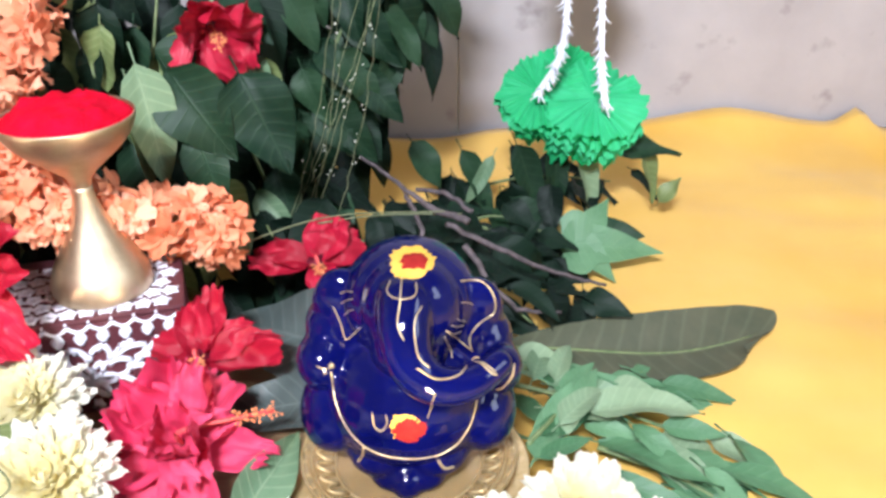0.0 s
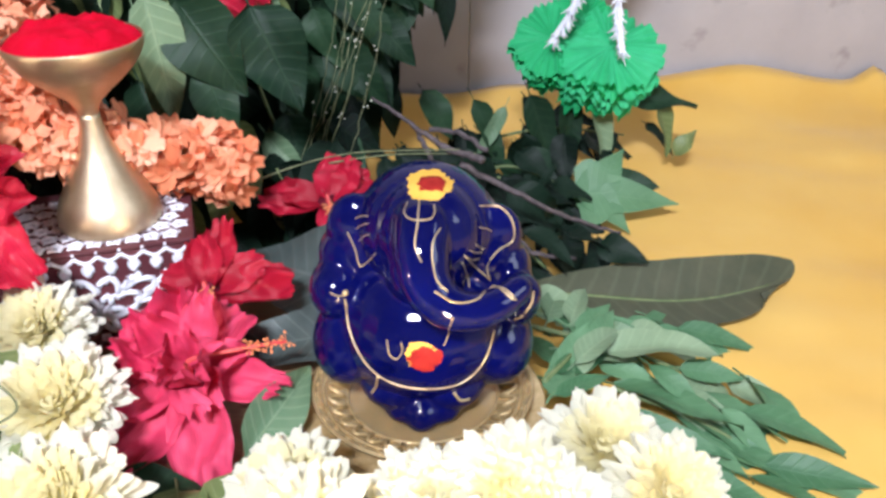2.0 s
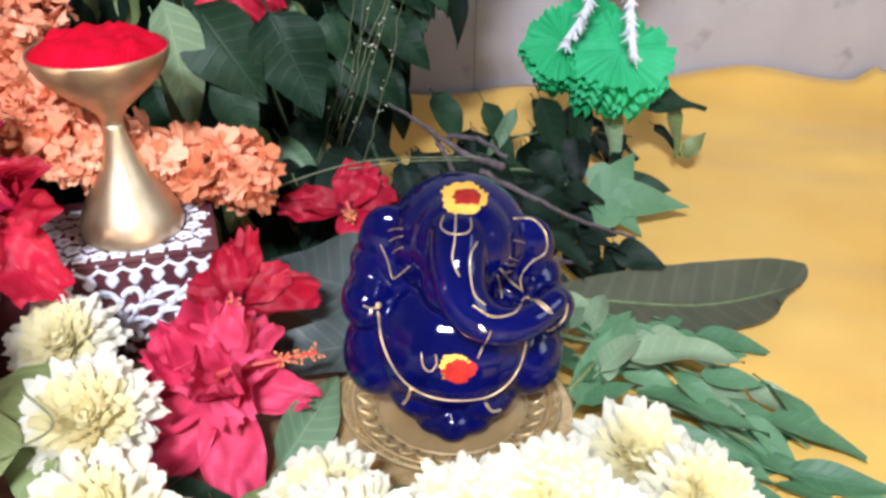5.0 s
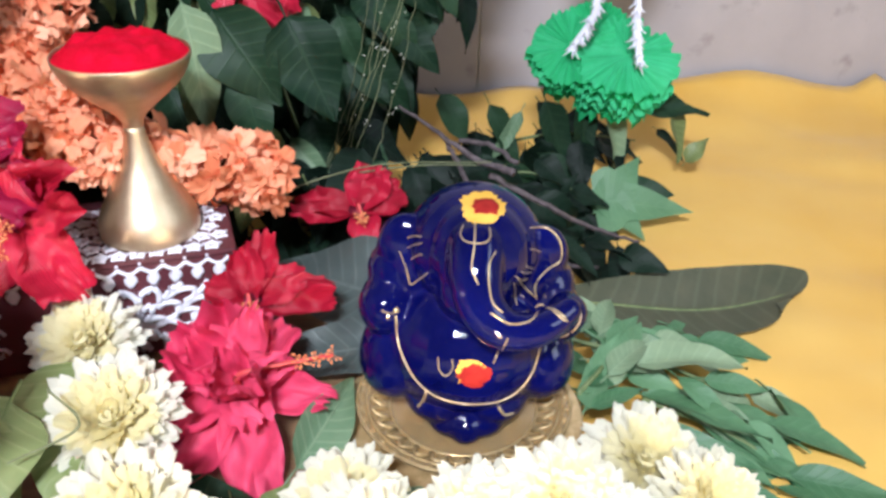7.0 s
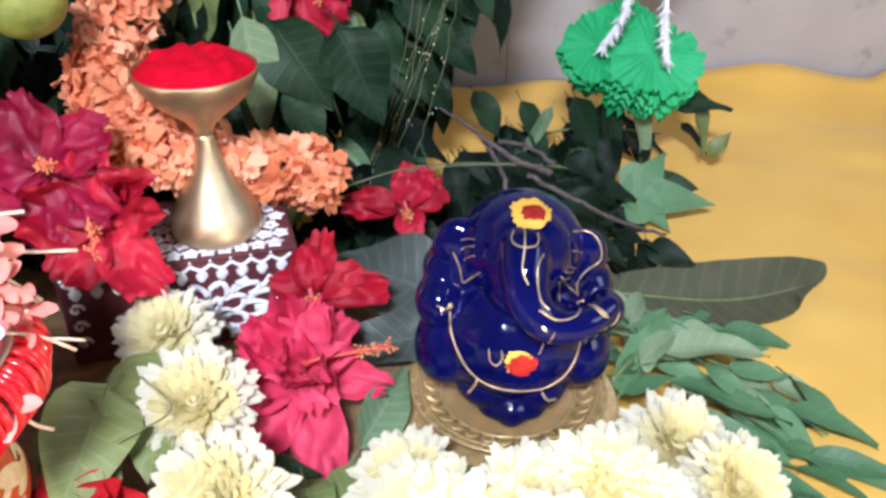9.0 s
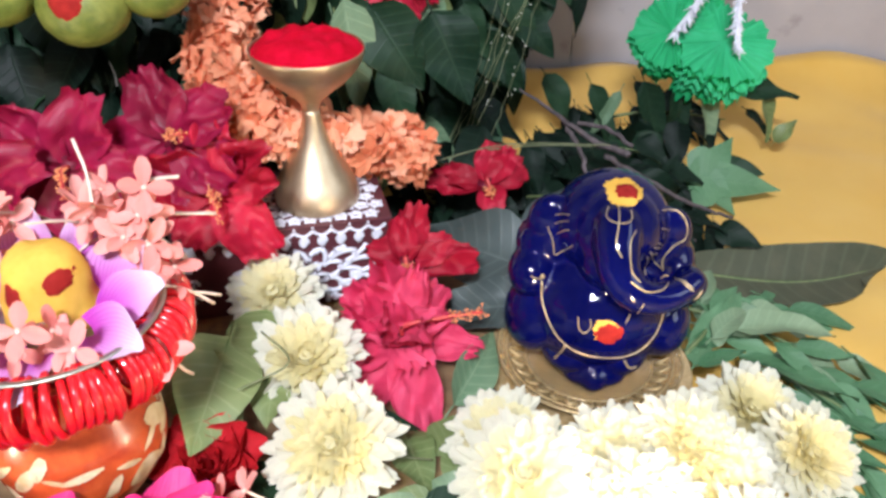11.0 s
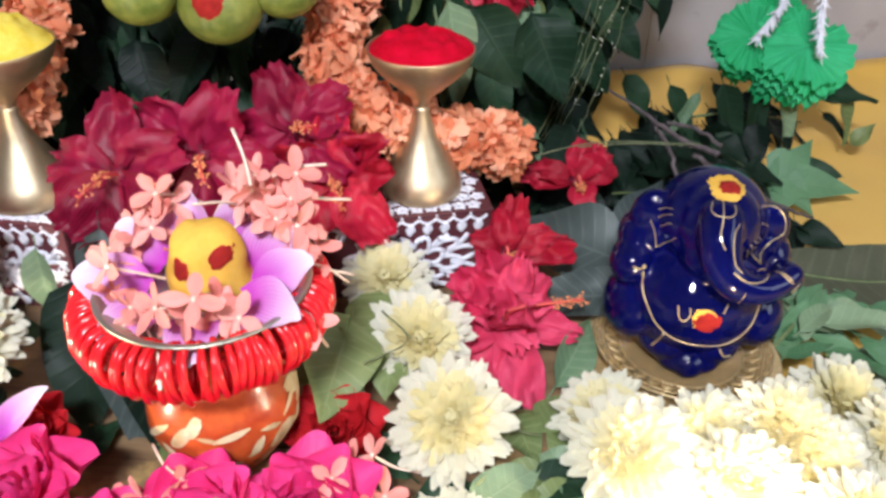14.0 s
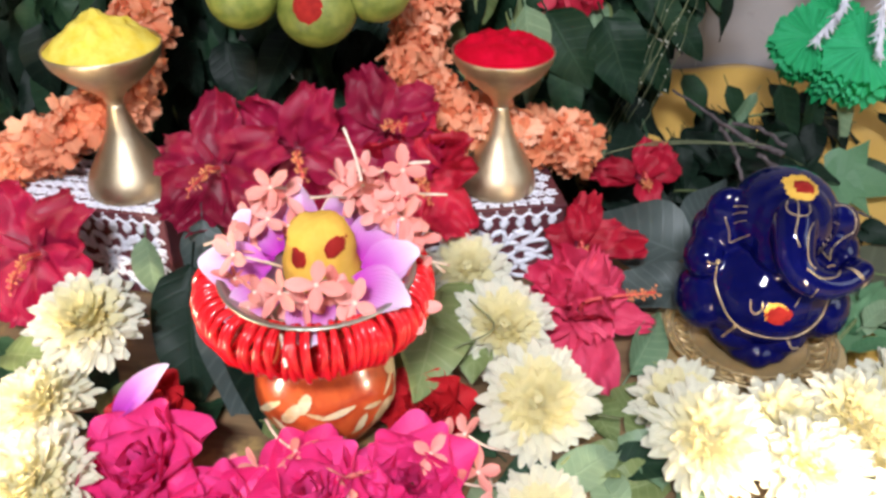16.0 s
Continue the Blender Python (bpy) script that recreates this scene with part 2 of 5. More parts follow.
def wood_material():
    m, nt, b = nodes_of("brown_wood")
    tc = nt.nodes.new("ShaderNodeTexCoord")
    mp = nt.nodes.new("ShaderNodeMapping")
    mp.inputs["Scale"].default_value = (6, 60, 60)
    n = add(nt, "ShaderNodeTexNoise", Scale=1.4, Detail=8.0, Roughness=0.65)
    nt.links.new(tc.outputs["Object"], mp.inputs[0])
    nt.links.new(mp.outputs[0], n.inputs["Vector"])
    col = ramp(nt, n.outputs["Fac"], [(0.3, (0.10, 0.055, 0.028)), (0.7, (0.27, 0.17, 0.085))])
    dust = ramp(nt, noise_fac(nt, 38.0, 5), [(0.55, (0, 0, 0)), (0.72, (1, 1, 1))])
    col = mix(nt, dust, col, (0.42, 0.28, 0.10))
    nt.links.new(col, b.inputs["Base Color"])
    b.inputs["Roughness"].default_value = 0.55
    bump(nt, b, n.outputs["Fac"], 0.4, 0.001)
    return m


def glass_material():
    m, nt, b = nodes_of("clear_glass")
    b.inputs["Base Color"].default_value = (0.88, 0.66, 0.34, 1)
    b.inputs["Transmission Weight"].default_value = 0.78
    b.inputs["Roughness"].default_value = 0.06
    b.inputs["IOR"].default_value = 1.5
    bump(nt, b, noise_fac(nt, 220.0, 3), 0.12, 0.001)
    return m


def flame_material():
    m, nt, b = nodes_of("oil_flame")
    b.inputs["Emission Color"].default_value = (1.0, 0.62, 0.26, 1)
    b.inputs["Emission Strength"].default_value = 60.0
    return m


M["cloth"], M["marble"], M["wood"], M["glass"], M["flame"] = cloth_material(), marble_material(), wood_material(), glass_material(), flame_material()
M["plaster"] = plain("room_plaster", (0.52, 0.49, 0.45), (0.60, 0.57, 0.53), 3, 0.9, 0, 0.2, 60)
M["floor"] = plain("floor_tile", (0.40, 0.37, 0.34), (0.50, 0.46, 0.42), 6, 0.5, 0, 0.1, 80)


# ---- building helpers ----
def mesh_of(name, bm, mats, smooth=True):
    me = bpy.data.meshes.new(name)
    bm.to_mesh(me)
    bm.free()
    for m in mats if isinstance(mats, (list, tuple)) else [mats]:
        me.materials.append(m)
    if smooth:
        for p in me.polygons:
            p.use_smooth = True
    return me


def part(name, data, material=None, parent=None, label="", m=None, smooth=True):
    """One mesh object under a thing or a part; data is a bmesh or a mesh that alike parts share."""
    me = mesh_of(name, data, material, smooth) if isinstance(data, bmesh.types.BMesh) else data
    ob = new(name, me)
    if m is not None:
        ob.matrix_basis = m
    ob.parent = parent
    return tagged(ob, label)


def thing(name, label, category, m=None, group="", kind=""):
    ob = new(name)
    ob.empty_display_size = 0.01
    if m is not None:
        ob.matrix_basis = m
    return tagged(ob, label, category, group, kind)


def facing(loc, normal, spin=0.0, scale=1.0):
    """A pose whose z axis points along normal."""
    q = Vector(normal).normalized().to_track_quat("Z", "Y").to_matrix().to_4x4()
    s = scale if isinstance(scale, (tuple, list)) else (scale,) * 3
    return Matrix.Translation(loc) @ q @ pose(0, 0, 0, 0, 0, spin) @ Matrix.Diagonal((*s, 1))


def along(loc, way, up=(0, 0, 1), scale=1.0):
    """A pose whose y axis runs along way and whose z axis is as near to up as it can be."""
    y = Vector(way).normalized()
    x = y.cross(Vector(up)).normalized()
    z = x.cross(y)
    r = Matrix((x, y, z)).transposed().to_4x4()
    s = scale if isinstance(scale, (tuple, list)) else (scale,) * 3
    return Matrix.Translation(loc) @ r @ Matrix.Diagonal((*s, 1))


def grid_sheet(bm, nu, nv, f, mat=0):
    """A sheet f(u, v) for u, v from 0 to 1, with its UV map."""
    uvl = bm.loops.layers.uv.verify()
    vs = [[bm.verts.new(f(i / nu, j / nv)) for i in range(nu + 1)] for j in range(nv + 1)]
    for j in range(nv):
        for i in range(nu):
            fc = bm.faces.new((vs[j][i], vs[j][i + 1], vs[j + 1][i + 1], vs[j + 1][i]))
            fc.material_index = mat
            for lp, (a, b) in zip(fc.loops, ((i, j), (i + 1, j), (i + 1, j + 1), (i, j + 1))):
                lp[uvl].uv = (a / nu, b / nv)
    return vs


def lathe(bm, profile, n=48, mat=0, wave=None):
    rings = []
    for r, z in profile:
        ring = []
        for k in range(n):
            a = 2 * math.pi * k / n
            rr = r * (wave(a, r) if wave else 1.0)
            ring.append(bm.verts.new((rr * math.cos(a), rr * math.sin(a), z)))
        rings.append(ring)
    for a, b in zip(rings, rings[1:]):
        for k in range(n):
            bm.faces.new((a[k], a[(k + 1) % n], b[(k + 1) % n], b[k])).material_index = mat
    for ring, flip in ((rings[0], True), (rings[-1], False)):
        if sum((v.co.xy.length for v in ring)) / n > 1e-6:
            bm.faces.new(ring[::-1] if flip else ring).material_index = mat
    return rings


def tube(bm, pts, radius, sides=6, mat=0, taper=1.0, cap=True):
    """A round stalk along pts, from radius to radius * taper."""
    pts = [Vector(p) for p in pts]
    rings = []
    for i, p in enumerate(pts):
        d = (pts[min(i + 1, len(pts) - 1)] - pts[max(i - 1, 0)]).normalized()
        a = d.cross(Vector((0, 0, 1)) if abs(d.z) < 0.9 else Vector((1, 0, 0))).normalized()
        b = d.cross(a)
        r = radius * (1 + (taper - 1) * i / max(1, len(pts) - 1))
        rings.append([bm.verts.new(p + r * (a * math.cos(2 * math.pi * k / sides) + b * math.sin(2 * math.pi * k / sides))) for k in range(sides)])
    for r0, r1 in zip(rings, rings[1:]):
        for k in range(sides):
            bm.faces.new((r0[k], r0[(k + 1) % sides], r1[(k + 1) % sides], r1[k])).material_index = mat
    if cap:
        bm.faces.new(rings[0][::-1]).material_index = mat
        bm.faces.new(rings[-1]).material_index = mat


def bezier(points, n=12):
    """A smooth way through the points (Catmull-Rom)."""
    p = [Vector(q) for q in points]
    p = [2 * p[0] - p[1], *p, 2 * p[-1] - p[-2]]
    out = []
    for i in range(1, len(p) - 2):
        for k in range(n):
            t = k / n
            out.append(0.5 * ((2 * p[i]) + (p[i + 1] - p[i - 1]) * t + (2 * p[i - 1] - 5 * p[i] + 4 * p[i + 1] - p[i + 2]) * t * t
                              + (3 * p[i] - p[i - 1] - 3 * p[i + 1] + p[i + 2]) * t ** 3))
    return [*out, p[-2]]


def ball(bm, c, r, seg=8, rings=6, mat=0):
    r = r if isinstance(r, (tuple, list)) else (r, r, r)
    m = Matrix.Translation(c) @ Matrix.Diagonal((*r, 1))
    for v in bmesh.ops.create_uvsphere(bm, u_segments=seg, v_segments=rings, radius=1.0, matrix=m)["verts"]:
        for f in v.link_faces:
            f.material_index = mat


def block(bm, lo, hi, bevel=0.0):
    c = [(a + b) / 2 for a, b in zip(lo, hi)]
    s = [b - a for a, b in zip(lo, hi)]
    vs = bmesh.ops.create_cube(bm, size=1, matrix=Matrix.Translation(c) @ Matrix.Diagonal((*s, 1)))["verts"]
    if bevel:
        es = list({e for v in vs for e in v.link_edges})
        bmesh.ops.bevel(bm, geom=es, offset=bevel, segments=2, affect="EDGES", profile=0.6)


def structure(name, bm, material, label="", smooth=False):
    ob = new(name, mesh_of(name, bm, material, smooth))
    return tagged(ob, label, "", "", "structure")


# ---- the room ----
bm = bmesh.new()
block(bm, (-1.7, -1.9, -0.05), (1.7, 0.98, -0.004))
structure("floor", bm, M["floor"])
WALL_Y = 0.87
bm = bmesh.new()
block(bm, (-1.7, WALL_Y + 0.0015, -0.004), (1.7, WALL_Y + 0.11, 2.2))
wall = structure("wall_north", bm, M["plaster"])
for i, (x0, x1) in enumerate(((-1.7, -1.175), (-1.172, -0.572), (-0.569, 0.0365), (0.0385, 0.640), (0.643, 1.243), (1.246, 1.7))):
    for z0, z1 in ((-0.003, 0.60), (0.603, 1.20), (1.203, 2.198)):
        bm = bmesh.new()
        block(bm, (x0, WALL_Y, z0), (x1, WALL_Y + 0.0014, z1))
        part("slab", bm, M["marble"], wall, smooth=False)
for name, lo, hi in (("wall_south", (-1.7, -2.0, -0.004), (1.7, -1.9, 2.2)), ("wall_west", (-1.8, -1.9, -0.004), (-1.7, 0.98, 2.2))):
    bm = bmesh.new()
    block(bm, lo, hi)
    structure(name, bm, M["plaster"])
bm = bmesh.new()
# the gap in this unseen wall is left for the side lamp
for lo, hi in (((1.7, -1.9, -0.004), (1.8, -1.0, 2.2)), ((1.7, 0.0, -0.004), (1.8, 0.98, 2.2)), ((1.7, -1.0, -0.004), (1.8, 0.0, 0.65)), ((1.7, -1.0, 1.55), (1.8, 0.0, 2.2))):
    block(bm, lo, hi)
structure("wall_east", bm, M["plaster"])
bm = bmesh.new()
block(bm, (-1.8, -2.0, 2.2), (1.8, 0.98, 2.3))
structure("ceiling", bm, M["plaster"])

# ---- yellow cloth ----
def cloth_height(x, y):
    z = 0.002
    z += 0.0055 * max(0.0, math.sin(9 * x + 16 * y + 2.2 * noise.noise(Vector((x * 5, y * 5, 0)))) ** 3) * min(1, max(0, (y - 0.3) * 4))
    z += 0.006 * max(0.0, noise.noise(Vector((x * 7, y * 9, 3.0)))) + 0.0022 * noise.noise(Vector((x * 9 + y * 14, y * 22, 6.0)))
    z += 0.0065 * noise.noise(Vector((x * 4.5 + 2, y * 6, 9.0))) * min(1, max(0, (y - 0.25) * 3)) + 0.004
    rise = max(0.0, (y - 0.76) / 0.10)
    crest = 0.028 * math.exp(-((x - 0.33) / 0.13) ** 2) + 0.004 + 0.005 * noise.noise(Vector((x * 14, 2, 0)))
    z += crest * rise * rise * 1.1
    z += 0.020 * math.exp(-((x - 0.470 - 0.35 * (0.84 - y)) / 0.016) ** 2) * max(0, (y - 0.66) / 0.2)
    return z


bm = bmesh.new()
grid_sheet(bm, 110, 90, lambda u, v: (lambda x, y: (x, y + 0.006 * noise.noise(Vector((x * 11, 0, 1))) * v, cloth_height(x, y)))(-0.30 + 1.1 * u, -0.15 + 1.012 * v))
cloth = new("cloth", mesh_of("cloth", bm, M["cloth"]))
tagged(cloth, "plain yellow cotton cloth spread over the floor, rumpled against the wall", "cloth")
so = cloth.modifiers.new("thickness", "SOLIDIFY")
so.thickness, so.offset = 0.0012, -1

# ---- low wooden stool under the things ----
STOOL_Z = 0.05
stool = thing("low_stool", "low brown wooden worship stool strewn with flowers and powder", "stool", Matrix.Translation((-0.32, 0.24, 0)))
for y0, y1 in ((0.02, 0.118), (0.119, 0.217), (0.218, 0.316), (0.317, 0.43)):
    bm = bmesh.new()
    block(bm, (-0.35, y0 - 0.24, 0.028), (0.375, y1 - 0.24, STOOL_Z), 0.002)
    part("plank", bm, M["wood"], stool, smooth=False)
for x, y in ((-0.33, -0.20), (0.355, -0.20), (-0.33, 0.17), (0.355, 0.17)):
    bm = bmesh.new()
    block(bm, (x - 0.018, y - 0.018, 0.004), (x + 0.018, y + 0.018, 0.029), 0.002)
    part("leg", bm, M["wood"], stool, smooth=False)


# ---- leaves ----
PIECES = {}


def leaf_mesh(name, mat, length, width, fold=0.25, droop=0.3, wavy=0.05, point=1.0, nu=6, nv=10, lobes=0):
    """A leaf blade with its stalk: foot at the origin, growing along y, upper side to z."""
    bm = bmesh.new()
    ph = random.uniform(0, 6)

    def f(u, v):
        s = (u - 0.5) * 2
        w = width * 0.5 * (math.sin(math.pi * min(1, v ** 0.72)) ** 0.8 * (1 - 0.35 * v * point) + 0.015)
        if lobes:
            w *= 0.42 + 0.58 * abs(math.cos(math.pi * lobes * v)) if 0.12 < v < 0.97 else 0.8
        x = s * w
        z = abs(s) * w * fold - droop * length * v * v + wavy * width * math.sin(v * 9 + ph + s * 1.4) * abs(s)
        return (x, length * v * (1 - 0.08 * droop * v), z)

    grid_sheet(bm, nu, nv, f)
    blade = mesh_of("blade", bm.copy(), mat)
    stalk = bmesh.new()
    tube(stalk, [(0, -0.16 * length, -0.01 * length), (0, 0.0, 0.0), (0, 0.35 * length, -droop * length * 0.12 - 0.0004), (0, 0.9 * length, -droop * length * 0.81 - 0.0003)], 0.0007, 5, 0, 0.3)
    stalk = mesh_of("stalk", stalk, mat)
    bm.from_mesh(stalk)
    whole = mesh_of(name, bm, mat)
    PIECES[whole] = (blade, stalk)
    return whole


def leaf_set(mat, n, length, width, **k):
    return [leaf_mesh("leaf", M[mat], length * random.uniform(0.88, 1.12), width * random.uniform(0.85, 1.15),
                      fold=random.uniform(0.1, 0.5), droop=random.uniform(0.05, 0.4), wavy=random.uniform(0.03, 0.12), **k) for _ in range(n)]


L = {
    # the two dark sets take the near-black copy that holds shade in its colour
    "green": leaf_set("leaf", 4, 0.062, 0.036), "dark": leaf_set("leaf_dark_shaded", 4, 0.062, 0.036), "pale": leaf_set("leaf_pale", 3, 0.060, 0.027),
    "olive": leaf_set("leaf_olive", 3, 0.060, 0.036), "grey": leaf_set("leaf_grey", 3, 0.085, 0.045), "spear": leaf_set("leaf_fresh", 4, 0.066, 0.021, point=1.3), "fresh": leaf_set("leaf_fresh", 3, 0.055, 0.021),
    "spear_dark_shaded": leaf_set("leaf_dark_shaded", 3, 0.060, 0.018, point=1.3),
}


def jitter(v, a):
    return Vector(v) + Vector([random.uniform(-a, a) for _ in range(3)])


def leafy_branch(label, stalk, n, kinds, spread, way, up, scale=1.0, group="heap of leaves", swing=0.5):
    """A branch along the stalk with n leaves hung off it, each at its own angle."""
    base = Vector(stalk[0])
    inv = Matrix.Translation(-base)
    ob = thing("leafy_branch", label, "branch", Matrix.Translation(base), group)
    bm = bmesh.new()
    line = bezier(stalk, 8)
    tube(bm, [p - base for p in line], 0.0016, 6, 0, 0.5)
    part("stem", bm, M["stem"], ob)
    for i in range(n):
        p = line[int(random.random() * (len(line) - 1))] + Vector([random.gauss(0, s) for s in spread])
        d = jitter(way, swing)
        nrm = jitter(up, swing)
        if d.cross(nrm).length < 0.05:
            nrm = Vector((0.1, -0.4, 0.9))
        part("leaf", random.choice(L[random.choice(kinds)]), None, ob, m=inv @ along(p, d, nrm, scale * random.uniform(0.75, 1.15)))
    return ob


def one_leaf(kind, label, foot, tip, up, scale_w=1.0, idx=0, name="leaf"):
    """A single loose leaf from foot to tip."""
    me = L[kind][idx % len(L[kind])]
    foot, tip = Vector(foot), Vector(tip)
    k = (tip - foot).length / max(v.co.y for v in me.vertices)
    ob = thing(name, label, "leaf", along(foot, tip - foot, up, (k * scale_w, k, k)), "loose leaves")
    part("blade", PIECES[me][0], None, ob)
    part("stalk", PIECES[me][1], None, ob)
    return ob


UPV = (0, -0.75, 0.6)
LB = "branch of broad green leaves heaped behind the brass cups"
LD = "branch of dark green leaves deep in the heap, shade in their colour"
# all-dark branches fill the gaps, their colour standing in for deep shade
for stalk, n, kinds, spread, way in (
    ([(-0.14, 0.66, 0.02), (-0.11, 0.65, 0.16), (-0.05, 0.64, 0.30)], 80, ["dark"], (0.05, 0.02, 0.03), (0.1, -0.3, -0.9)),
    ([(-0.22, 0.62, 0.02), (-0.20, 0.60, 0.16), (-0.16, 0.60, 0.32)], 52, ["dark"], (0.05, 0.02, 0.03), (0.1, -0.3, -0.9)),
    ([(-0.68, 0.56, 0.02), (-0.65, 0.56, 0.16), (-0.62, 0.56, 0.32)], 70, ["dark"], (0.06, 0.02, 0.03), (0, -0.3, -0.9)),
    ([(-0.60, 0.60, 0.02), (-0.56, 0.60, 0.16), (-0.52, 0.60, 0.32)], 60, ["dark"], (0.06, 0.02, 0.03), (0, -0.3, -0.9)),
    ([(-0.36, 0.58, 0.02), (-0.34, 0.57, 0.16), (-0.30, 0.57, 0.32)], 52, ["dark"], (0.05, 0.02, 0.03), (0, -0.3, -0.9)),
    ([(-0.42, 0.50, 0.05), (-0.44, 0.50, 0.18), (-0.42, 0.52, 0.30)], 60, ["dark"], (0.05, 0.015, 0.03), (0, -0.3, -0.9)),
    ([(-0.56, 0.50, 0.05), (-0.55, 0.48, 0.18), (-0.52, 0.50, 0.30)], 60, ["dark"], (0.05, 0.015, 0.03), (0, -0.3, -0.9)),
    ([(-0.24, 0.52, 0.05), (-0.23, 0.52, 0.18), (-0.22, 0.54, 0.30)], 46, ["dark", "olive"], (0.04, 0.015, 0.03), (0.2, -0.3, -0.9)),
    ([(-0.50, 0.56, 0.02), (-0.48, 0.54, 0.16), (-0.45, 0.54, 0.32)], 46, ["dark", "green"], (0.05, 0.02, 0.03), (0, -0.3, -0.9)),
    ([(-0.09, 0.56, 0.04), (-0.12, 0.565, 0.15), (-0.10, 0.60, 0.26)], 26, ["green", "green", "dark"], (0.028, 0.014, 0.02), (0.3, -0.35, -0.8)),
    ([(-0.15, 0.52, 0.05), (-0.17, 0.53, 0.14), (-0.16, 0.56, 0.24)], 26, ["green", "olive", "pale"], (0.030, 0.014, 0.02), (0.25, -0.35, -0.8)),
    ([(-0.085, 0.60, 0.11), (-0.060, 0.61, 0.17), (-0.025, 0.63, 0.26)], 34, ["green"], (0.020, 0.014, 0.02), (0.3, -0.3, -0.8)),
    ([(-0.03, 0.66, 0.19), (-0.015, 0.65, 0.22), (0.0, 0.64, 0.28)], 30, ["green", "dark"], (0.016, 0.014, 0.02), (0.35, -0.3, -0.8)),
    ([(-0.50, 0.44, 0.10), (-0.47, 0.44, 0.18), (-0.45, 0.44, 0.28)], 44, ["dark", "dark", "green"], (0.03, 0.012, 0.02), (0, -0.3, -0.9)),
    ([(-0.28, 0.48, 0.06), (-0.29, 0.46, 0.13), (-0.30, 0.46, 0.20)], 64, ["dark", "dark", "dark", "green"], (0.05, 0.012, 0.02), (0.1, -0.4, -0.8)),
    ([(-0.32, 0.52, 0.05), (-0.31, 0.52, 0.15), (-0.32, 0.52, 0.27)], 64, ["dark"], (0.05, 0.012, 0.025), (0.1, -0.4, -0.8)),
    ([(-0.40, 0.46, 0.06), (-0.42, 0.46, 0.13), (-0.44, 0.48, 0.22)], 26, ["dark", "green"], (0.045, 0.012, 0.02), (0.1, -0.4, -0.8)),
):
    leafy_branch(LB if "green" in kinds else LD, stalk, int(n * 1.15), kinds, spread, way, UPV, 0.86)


# ---- brass cups ----
def brass_cup(m, rim, height, powder_mat, powder_label, peak, seed):
    cup = thing("brass_cup", "hourglass-shaped brass cup holding coloured powder on a patterned box", "cup", m, "pair of brass powder cups")
    r, h = rim, height
    foot = [(0.75 * r, 0.0), (0.79 * r, 0.012 * h), (0.795 * r, 0.06 * h), (0.74 * r, 0.13 * h), (0.60 * r, 0.22 * h), (0.43 * r, 0.32 * h), (0.29 * r, 0.42 * h), (0.19 * r, 0.535 * h), (0.150 * r, 0.615 * h)]
    bowl = [(0.150 * r, 0.615 * h), (0.175 * r, 0.65 * h), (0.27 * r, 0.695 * h), (0.50 * r, 0.765 * h), (0.73 * r, 0.835 * h), (0.90 * r, 0.905 * h), (0.98 * r, 0.965 * h), (1.0 * r, 1.0 * h),
            (0.975 * r, 1.003 * h), (0.93 * r, 0.965 * h), (0.80 * r, 0.89 * h), (0.5 * r, 0.83 * h), (0.0, 0.81 * h)]
    for name, prof in (("foot", foot), ("bowl", bowl)):
        bm = bmesh.new()
        lathe(bm, [(max(0.0, p.x), p.z) for p in bezier([(a, 0, c) for a, c in prof], 4)], 56)
        part(name, bm, M["brass"], cup)
    bm = bmesh.new()
    n, k = 40, 14
    rows = []
    for j in range(k + 1):
        q = j / k
        row = []
        for i in range(n):
            a = 2 * math.pi * i / n
            x, y = 0.965 * r * q * (1 + 0.02 * math.sin(5 * a + seed)) * math.cos(a), 0.965 * r * q * (1 + 0.02 * math.sin(5 * a + seed)) * math.sin(a)
            lump = noise.noise(Vector((x * 130, y * 130, seed))) * 0.0042 + noise.noise(Vector((x * 420, y * 420, seed))) * 0.0011
            z = 0.99 * h + peak * ((1 - q ** 2) ** 0.8 if peak < 0.01 else 1 - q ** 1.25) + lump * min(1, (1 - q) * 5 + 0.12)
            row.append(bm.verts.new((x, y, z)))
        rows.append(row)
    for a, b in zip(rows, rows[1:]):
        for i in range(n):
            bm.faces.new((a[i], b[i], b[(i + 1) % n], a[(i + 1) % n]))
    bmesh.ops.remove_doubles(bm, verts=bm.verts, dist=1e-6)
    heap = new("powder", mesh_of("powder", bm, powder_mat))
    heap.matrix_basis = m
    tagged(heap, powder_label, "powder")
    return cup


brass_cup(Matrix.Translation((-0.1605, 0.390, 0.1080)), 0.0318, 0.0940, M["kumkum"], "bright red vermilion powder heaped in a brass cup", 0.0095, 1.0)
brass_cup(Matrix.Translation((-0.395, 0.345, 0.113)), 0.0345, 0.0955, M["turmeric"], "bright yellow turmeric powder heaped in a brass cup", 0.022, 7.0)


